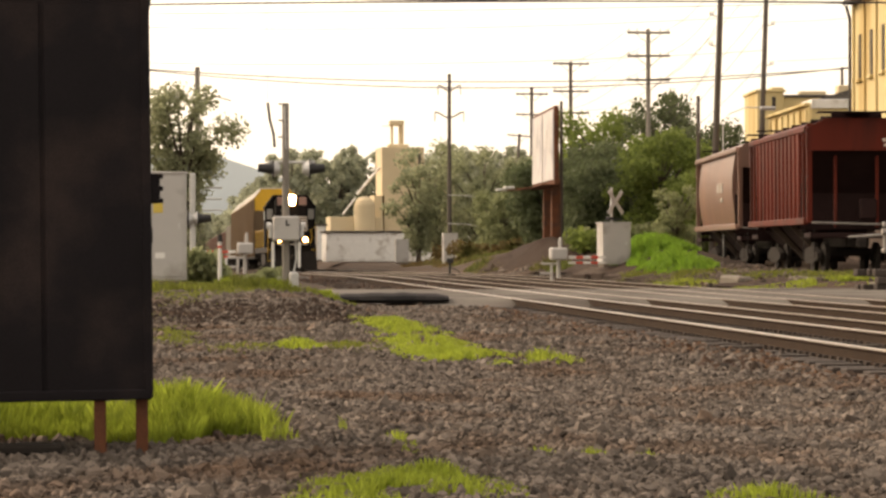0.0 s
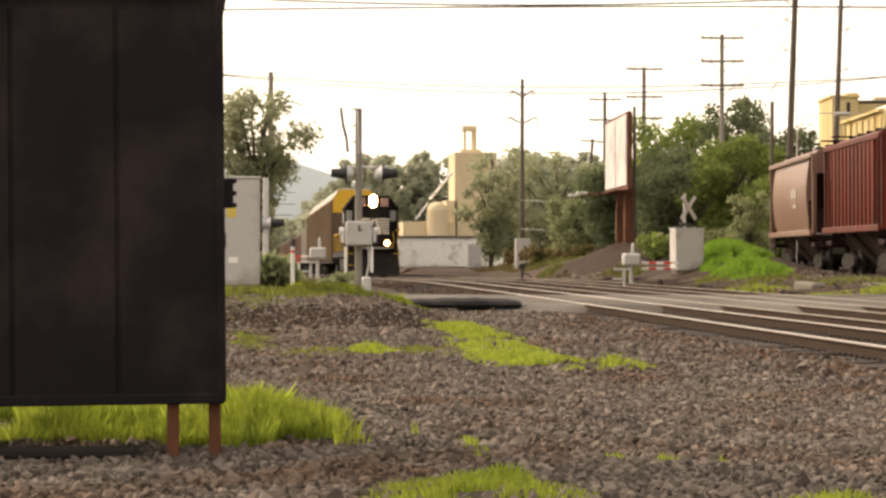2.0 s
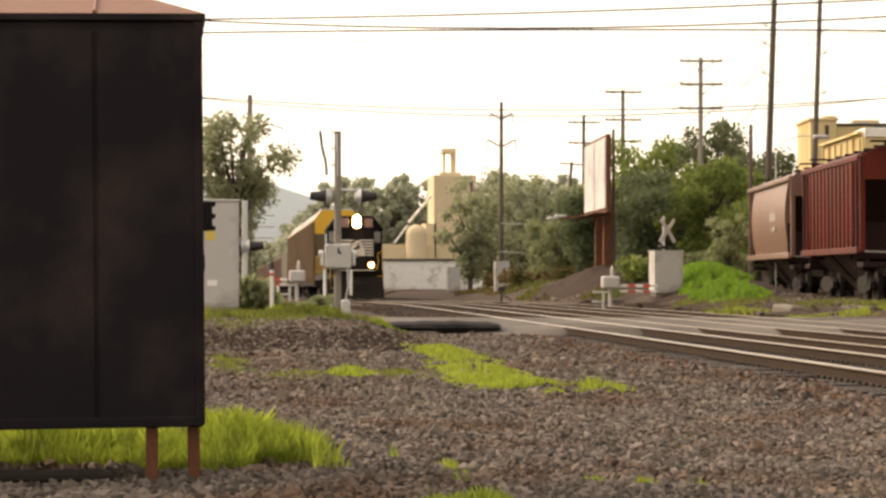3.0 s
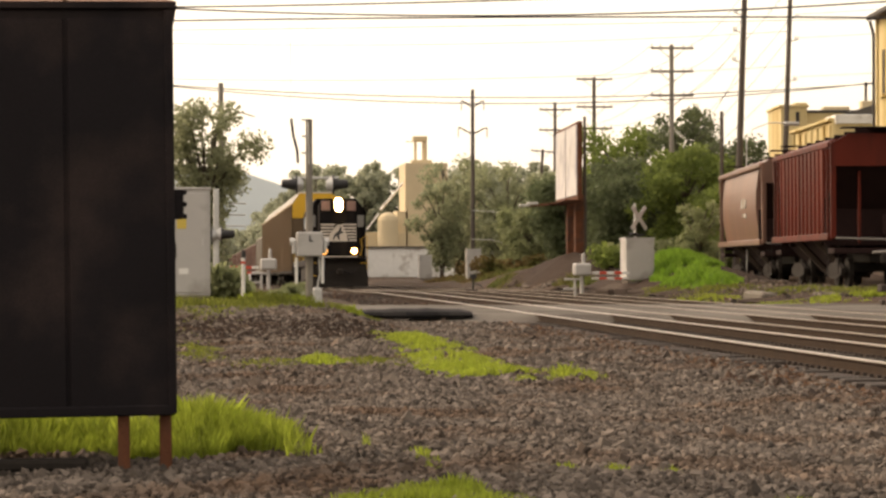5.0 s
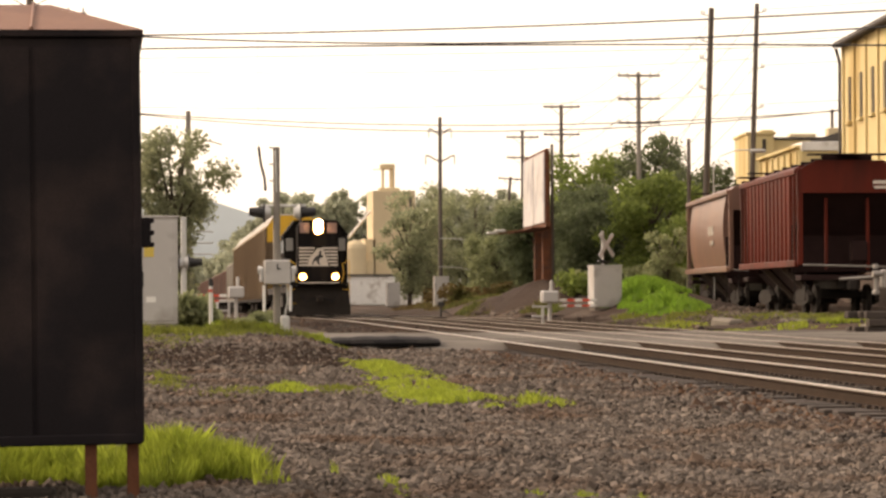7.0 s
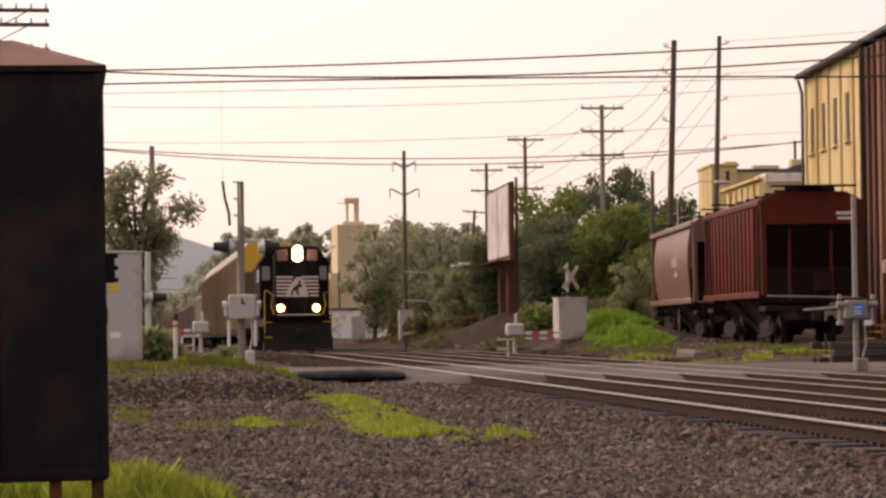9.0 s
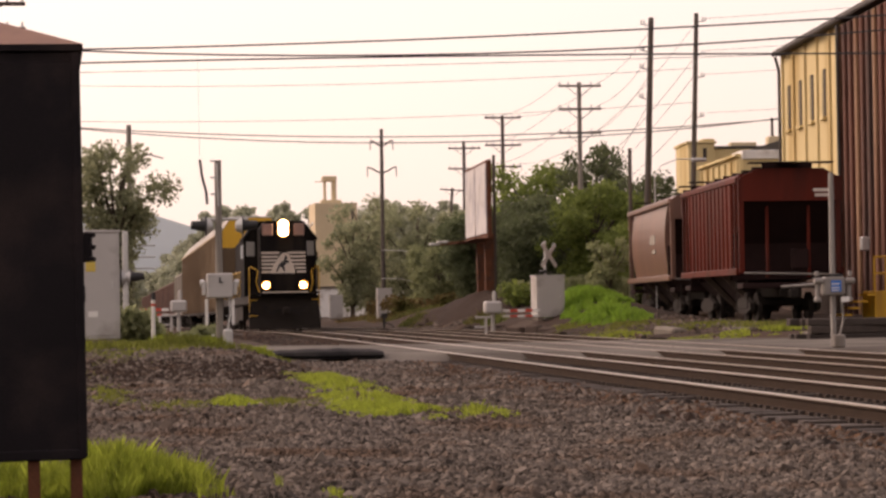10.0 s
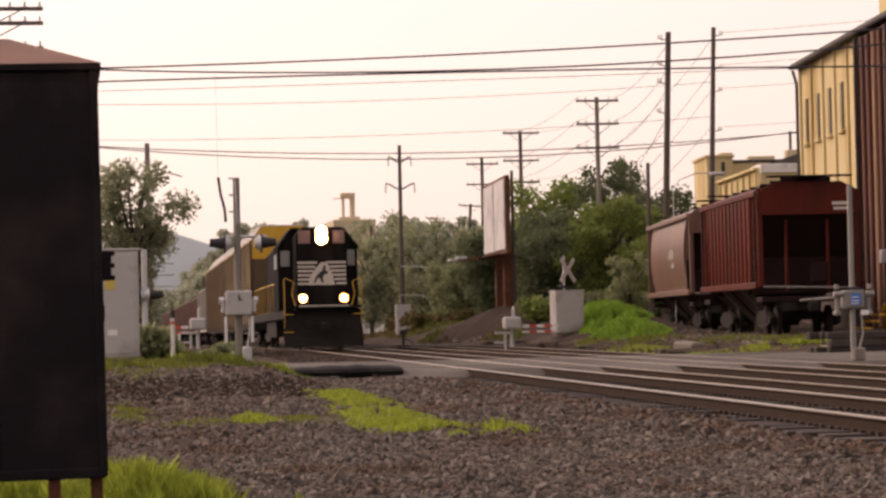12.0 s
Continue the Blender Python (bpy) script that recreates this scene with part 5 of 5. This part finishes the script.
sw = thing("switch_stand", pose(12.35, 104, -0.15), "small dark switch stand beside the rails", "switch stand")
part("base", box(B(), (0, 0, 0.06), (0.7, 0.25, 0.12), 0.02), M_TIE, sw)
part("mast", cyl(B(), (0, 0, 0.1), (0, 0, 0.62), 0.05, n=8), M_BLACK, sw)
part("lever", tube(B(), [(0, 0, 0.4), (0.3, 0, 0.3), (0.45, 0, 0.15)], 0.025), M_BLACK, sw)
part("target", box(B(), (0, -0.06, 0.68), (0.28, 0.02, 0.2), 0.01), M_BLACK, sw)

# yellow loading stair and stacked ties by the warehouse
yr = thing("loading_stair", pose(23.4, 71.6, 0.1), "yellow steel stair with railings at the warehouse", "stair")
bm = box(B(), (0.9, 0, 0.62), (1.8, 1.2, 1.0), 0.03)
part("platform", bm, M_YELLOW, yr)
for k_ in range(6):
    bm = tube(B(), [(0.36 * k_, -0.6, 1.1), (0.36 * k_, -0.6, 2.15)], 0.035)
    part("rail_post", bm, M_YELLOW, yr)
for z_ in (1.65, 2.15):
    bm = tube(B(), [(0, -0.6, z_), (1.8, -0.6, z_)], 0.035)
    part("hand_rail", bm, M_YELLOW, yr)
for k_ in range(5):
    bm = box(B(), (-0.12 - 0.25 * k_, -0.2, 1.0 - 0.2 * k_), (0.27, 0.9, 0.06))
    part("tread", bm, M_YELLOW, yr)
st = thing("tie_stack", pose(17.85, 59.2, -0.08, 0, 0, 4), "loose stack of dark old railway ties", "timber stack")
for k_ in range(9):
    bm = box(B(), (1.2 + 0.3 * math.sin(k_ * 3.1), 0.3 * (k_ % 3), 0.12 + 0.19 * (k_ // 3)), (2.6 + 0.5 * math.sin(k_), 0.25, 0.18), 0.02, rot=Matrix.Rotation(0.08 * math.sin(k_ * 5), 3, "Z"))
    part("old_tie", bm, M_TIE, st)


# ---- far plant, sheds, hill ----
def grain_plant():
    t = thing("grain_plant", pose(36, 356, 0), "tan grain plant with a rooftop tower, paled as haze", "industrial plant")
    for c, s in (((-1.1, 0, 7.9), (6.2, 10, 15.8)), ((3.8, 2, 5.5), (5.6, 10, 11)), ((-8.0, -2, 2.85), (7.6, 9, 5.7)), ((-4.6, -1, 4.4), (1.6, 8, 8.8))):
        part("block_wall", box(B(), c, s, 0.05), M_HAZEWALL, t)
    for sx in (-1, 1):
        for sy in (-1, 1):
            part("tower_post", box(B(), (-1.6 + sx * 0.65, sy * 0.65, 17.6), (0.28, 0.28, 4.2)), M_HAZEWALL, t)
    part("tower_stair", box(B(), (-0.9, 0, 17.4), (0.7, 0.9, 3.6), 0.1), M_HAZEWALL, t)
    part("tower_top", box(B(), (-1.6, 0, 19.5), (2.1, 2.0, 0.8), 0.1), M_HAZEWALL, t)
    part("tower_arm", box(B(), (-3.0, 0, 19.1), (1.4, 0.12, 0.12)), M_HAZEWALL, t)
    part("tower_foot", box(B(), (-1.4, 0, 15.9), (3.0, 2.4, 1.0), 0.1), M_HAZEWALL, t)
    part("conveyor", tube(B(), [(-7.6, -2, 9.0), (-4.2, -2, 13.0)], 0.2, 8), M_WHITE, t)
    part("conveyor", tube(B(), [(-10.0, -7, 6.0), (-8.2, -7, 8.4)], 0.12, 6), M_WHITE, t)
    bm = cyl(B(), (-6.9, -7, 0), (-6.9, -7, 7.4), 1.5, n=20)
    for za, zb, ra, rb in ((7.4, 7.95, 1.5, 1.3), (7.95, 8.35, 1.3, 0.9), (8.35, 8.55, 0.9, 0.3)):
        cyl(bm, (-6.9, -7, za), (-6.9, -7, zb), ra, rb, n=20)
    part("silo", bm, M_HAZEWALL, t)


grain_plant()


def shed(x, y, w, h, label, rz=0):
    t = thing("shed", pose(x, y, -0.1, 0, 0, rz), label, "shed", "sheds")
    part("wall", box(B(), (0, 0, h / 2), (w, 6, h), 0.03), M_WHITE, t)
    part("roof", box(B(), (0, 0, h + 0.08), (w + 0.4, 6.4, 0.16), 0.03), M_ROOF, t)
    for k in range(int(w / 3)):
        part("door", box(B(), (-w / 2 + 1.4 + 3 * k, -3.02, h * 0.42), (0.9, 0.06, h * 0.7), 0.01), M_WHITE, t)


shed(22.3, 222, 15, 2.62, "low white flat-roofed shed beyond the tracks")
shed(14.8, 260, 5, 3.6, "small white shed in the distance")
steel_cabinet("relay_cabinet", pose(17.6, 148, 0.0), 0.9, 0.8, 2.0, "grey steel cabinet at the foot of a pole")
steel_cabinet("relay_cabinet", pose(16.3, 165, 0.0), 0.9, 0.8, 1.7, "grey steel cabinet by the far tracks")


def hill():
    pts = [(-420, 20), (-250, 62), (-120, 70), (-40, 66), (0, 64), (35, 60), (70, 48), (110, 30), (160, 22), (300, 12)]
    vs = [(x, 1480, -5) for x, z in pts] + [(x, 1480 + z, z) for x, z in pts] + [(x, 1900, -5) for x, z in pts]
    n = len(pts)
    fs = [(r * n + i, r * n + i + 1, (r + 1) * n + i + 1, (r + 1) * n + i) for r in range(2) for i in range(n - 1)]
    tagged(sheet("backdrop", vs, fs, M_HILL, smooth=True), "far wooded ridge tinted pale blue-grey as haze", "hill", kind="structure")


hill()

# ---- planting ----
G1, G2, G3 = "leafy green tree with an uneven crown", "dense dark green tree behind the tracks", "distant green tree with haze in its leaf colour"
for x, y, h, w, m_, lb, n_, lf, lo in (
        (0.75, 95, 7.3, 4.4, M_LEAFPALE, "tall loose-crowned tree beside the cabinet", 2300, 0.11, 0.4),
        (-3.4, 92, 7.9, 6.0, M_LEAF, G1, 2600, 0.13, 0.18),
        (-7.5, 88, 6.8, 5.5, M_LEAF, G1, 2200, 0.15, 0.15),
        (0.6, 98, 4.6, 3.4, M_LEAFPALE, G1, 1300, 0.12, 0.1),
        (18.6, 176, 7.4, 4.6, M_LEAFPALE, "slender airy tree by the white shed", 1700, 0.15, 0.2),
        (20.6, 182, 9.6, 6.0, M_LEAFPALE, G1, 1500, 0.17, 0.12),
        (23.6, 178, 8.8, 6.5, M_LEAFPALE, G1, 1900, 0.18, 0.06),
        (26.2, 172, 8.2, 6.5, M_LEAFPALE, G1, 2200, 0.18, 0.05),
        (24.2, 156, 6.4, 6.0, M_LEAFDARK, G2, 2400, 0.17, 0.02),
        (21.2, 150, 4.4, 4.5, M_LEAF, G1, 1800, 0.15, 0.02),
        (22.4, 140, 5.8, 5.5, M_LEAFDARK, G2, 2800, 0.16, 0.02),
        (24.6, 136, 6.6, 6.0, M_LEAFDARK, G2, 2800, 0.16, 0.02),
        (27.9, 150, 9.4, 7.0, M_LEAFLIT, "bright green rounded tree", 2600, 0.18, 0.1),
        (22.0, 120, 4.6, 4.6, M_LEAFDARK, G2, 2400, 0.13, 0.02),
        (23.6, 114, 5.9, 4.8, M_LEAFLIT, "bright green bushy tree behind the cabinet", 3000, 0.13, 0.02),
        (26.6, 127, 8.6, 4.6, M_LEAFDARK, "dark conifer-like tree with a ragged top", 2200, 0.13, 0.2),
        (27.6, 121, 6.6, 5.0, M_LEAFDARK, G2, 2200, 0.14, 0.02),
        (25.0, 109, 4.2, 3.6, M_LEAFLIT, G1, 1800, 0.11, 0.02),
        (21.6, 101, 3.2, 2.2, M_LEAF, "rough green shrub beside the wagons", 1400, 0.09, 0.0)):
    tree(x, y, h, w, m_, lb, int(n_ * (2.1 if m_ in (M_LEAFDARK, M_LEAFLIT) else 1.5)), lf * 0.8, lo, full=1.3 if m_ in (M_LEAFDARK, M_LEAFLIT) else 1.0)
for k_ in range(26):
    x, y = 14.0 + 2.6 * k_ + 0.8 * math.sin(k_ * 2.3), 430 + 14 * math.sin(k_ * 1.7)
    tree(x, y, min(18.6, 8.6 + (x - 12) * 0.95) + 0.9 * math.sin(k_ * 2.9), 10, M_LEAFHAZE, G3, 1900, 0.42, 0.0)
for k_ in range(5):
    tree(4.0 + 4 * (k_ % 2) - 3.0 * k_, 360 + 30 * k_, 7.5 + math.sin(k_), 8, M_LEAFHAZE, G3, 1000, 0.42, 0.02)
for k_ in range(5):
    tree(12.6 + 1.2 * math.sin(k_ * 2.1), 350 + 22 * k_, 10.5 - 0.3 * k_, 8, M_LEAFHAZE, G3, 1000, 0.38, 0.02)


def shrub(x, y, h, w, material, label):
    t = thing("shrub", pose(x, y, lift(x, y) - 0.05), label, "shrub", "shrubs")
    bl = [(rng.uniform(-0.4, 0.4) * w, rng.uniform(-0.3, 0.3) * w, h * rng.uniform(0.2, 0.7), h * rng.uniform(0.3, 0.5)) for _ in range(7)]
    leaf_mesh("foliage", crown_points(bl, 900), 0.07 + 0.02 * h, material, t)
    bm = B()
    for b_ in bl[:4]:
        cyl(bm, (0, 0, 0), (b_[0], b_[1], b_[2]), 0.03, 0.012, n=5)
    part("stems", bm, M_BARK, t)


for x, y, h, w, m_ in ((0.95, 53.5, 0.75, 0.8, M_LEAF), (1.0, 54.6, 0.55, 1.0, M_LEAF), (18.4, 142, 1.3, 3.0, M_STRAW), (20.2, 141, 1.2, 2.6, M_STRAW),
                       (19.5, 160, 1.3, 3, M_STRAW), (19.2, 108, 1.3, 2.4, M_LEAFLIT), (20.8, 109, 1.7, 3.2, M_LEAF), (22.6, 108, 1.6, 2.6, M_LEAF), (2.3, 53.8, 0.45, 0.9, M_LEAF)):
    shrub(x, y, h, w, m_, "rough low green shrub")

# ---- grass ----
grass("grass_patch", 9000, [(17.3, 78, 1.6, 5, 0.3), (18.2, 70, 1.8, 4, 0.3), (19.2, 66, 2.0, 2.5, 0.25), (16.6, 84, 1.0, 3, 0.15)], 0.16, M_DRYGRASS, "thin weeds on the dark yard", 0.016)
grass("grass_patch", 60000, [(-1.2, 16.3, 1.9, 0.9, 0.45), (0.1, 16.1, 0.8, 1.1, 0.33), (0.7, 15.7, 0.5, 0.7, 0.025), (-1.6, 17.4, 1.8, 0.8, 0.12)], 0.29, M_GRASS, "bright yellow-green tall grass under the instrument house", 0.0045)
grass("grass_patch", 11500, [(1.15, 11.9, 0.65, 1.0, 0.55), (1.4, 12.7, 0.35, 0.7, 0.2), (0.1, 11.6, 0.13, 0.3, 0.1), (2.9, 11.3, 0.35, 0.4, 0.1), (0.75, 11.2, 0.4, 0.4, 0.05)], 0.095, M_GRASS, "bright green low weeds in the gravel", 0.006)
grass("grass_patch", 1800, [(1.45, 14.8, 0.1, 0.9, 0.3), (2.5, 14.0, 0.14, 0.3, 0.3), (1.95, 13.7, 0.1, 0.25, 0.15), (2.8, 13.9, 0.09, 0.25, 0.15), (2.2, 14.0, 0.1, 0.2, 0.1)], 0.06, M_GRASS, "sparse tiny green weeds in the gravel", 0.006)
grass("grass_patch", 38000, [(3.3, 27.6, 0.68, 2.4, 0.33), (3.4, 31.5, 0.6, 3.6, 0.3), (3.55, 37, 0.7, 5, 0.3), (4.15, 26.4, 0.45, 1.1, 0.03)], 0.15, M_GRASS, "bright green low grass patch in the gravel", 0.008)
grass("grass_patch", 3500, [(1.72, 30.4, 0.33, 2.0, 1.0)], 0.17, M_GRASS, "small bright green tuft in the gravel", 0.011)
grass("grass_patch", 12000, [(0.15, 34, 0.5, 3.5, 0.25), (0.5, 46, 1.0, 4.0, 0.3), (2.3, 30.3, 0.6, 2.4, 0.2), (1.0, 30, 0.8, 2.5, 0.15), (-0.6, 40, 1.2, 4.0, 0.1)], 0.09, M_DRYGRASS, "thin dull green weeds on bare dirt", 0.012)
grass("grass_patch", 16000, [(2.0, 50.2, 2.2, 2.0, 0.6), (0.0, 48.5, 2.5, 2.0, 0.2), (1.6, 54, 1.6, 2.0, 0.2)], 0.24, M_DRYGRASS, "rough green verge grass round the masts", 0.014)
grass("grass_patch", 5000, [(2.3, 49.8, 0.35, 0.8, 0.5), (3.4, 49.8, 0.3, 0.8, 0.3), (1.3, 51.2, 0.4, 0.6, 0.2)], 0.22, M_GRASS, "bright green tuft at the mast foot", 0.012)
grass("grass_patch", 44000, [(18.0, 84, 1.2, 4.5, 0.15), (18.3, 90, 1.4, 5, 0.3), (18.9, 93, 1.5, 6, 0.33), (19.8, 95, 1.2, 5, 0.22)], 0.42, M_LAWN, "lush bright green grass bank beside the siding", 0.03)
grass("grass_patch", 9000, [(15.4, 64.5, 1.5, 2.4, 0.4), (18.3, 64.0, 2.5, 1.2, 0.3), (16.0, 74, 0.8, 4, 0.3)], 0.18, M_GRASS, "green verge grass along the road", 0.015)


def dirt_patch(x, y, rx, ry, h):
    """A low heap of bare dark earth."""
    vs, fs, n = [(x, y, lift(x, y) + h)], [], 28
    rings = (0.18, 0.36, 0.52, 0.68, 0.84, 1.0)
    for r in rings:
        for k in range(n):
            a = 6.2832 * k / n
            q = r * (1 + 0.22 * noise.noise((math.cos(a) * 2, math.sin(a) * 2, x)))
            px, py = x + rx * q * math.cos(a), y + ry * q * math.sin(a)
            rough = 0.28 * h * noise.noise((px * 1.7, py * 0.9, 4)) + 0.16 * h * noise.noise((px * 4, py * 2, 9))
            vs.append((px, py, lift(px, py) - 0.03 if r == 1 else lift(px, py) + h * (1 - r) ** 0.8 + rough * (1 - r) ** 0.5))
    fs += [(0, 1 + k, 1 + (k + 1) % n) for k in range(n)]
    fs += [(1 + q * n + k, 1 + (q + 1) * n + k, 1 + (q + 1) * n + (k + 1) % n, 1 + q * n + (k + 1) % n) for q in range(len(rings) - 1) for k in range(n)]
    tagged(sheet("dirt_mound", vs, fs, M_EARTH, smooth=True), "low heap of dark bare earth", "earth")


dirt_patch(20.4, 120.0, 3.4, 10.0, 0.9)
dirt_patch(18.1, 112.5, 2.3, 5.5, 0.95)
dirt_patch(16.6, 119.0, 1.1, 5.0, 0.45)
scatter_stones("dirt_clods", 1500, 15.8, 20.2, 107, 121, 0.075, "stones and clods on the dark bank", None, M_STONE)
scatter_stones("dirt_clods", 2200, 15.9, 21.5, 63.5, 84, 0.045, "loose stones on the dark yard", None, M_STONE)
grass("grass_patch", 22000, [(16.2, 121, 0.9, 6, 0.08), (18.2, 142, 2.0, 11, 0.35), (16.6, 103, 0.6, 5, 0.06), (18.5, 165, 2.0, 12, 0.15)], 0.5, M_STRAW, "straw-brown and green weeds on the dirt bank", 0.03)
scatter_stones("dirt_clods", 4500, -1.6, 3.6, 37.5, 44.5, 0.034, "small stones and clods on the bare earth", None, M_EARTH)


# ---- what moves: the train rolls up the main track, its wheels turning ----
FRONT = 147.4
WHEEL = 0.46


def gone(t):
    """Metres rolled since the start, at a slowly rising speed."""
    return 4.38 * t + 0.0205 * t * t


def motions():
    slope = -math.degrees(math.atan(GRADE))
    for car, back in TRAIN:
        walk(car, [(t, pose(TRACKS[0] + BEND, FRONT + back - gone(t), fall(FRONT + back - gone(t)), slope)) for t in range(13)])
        for ob in car.children_recursive:
            if ob.name.startswith("wheel"):
                x, y, z = ob.location
                walk(ob, [(t / 8, pose(x, y, z, math.degrees(gone(t / 8) / WHEEL) % 360)) for t in range(97)])


motions()
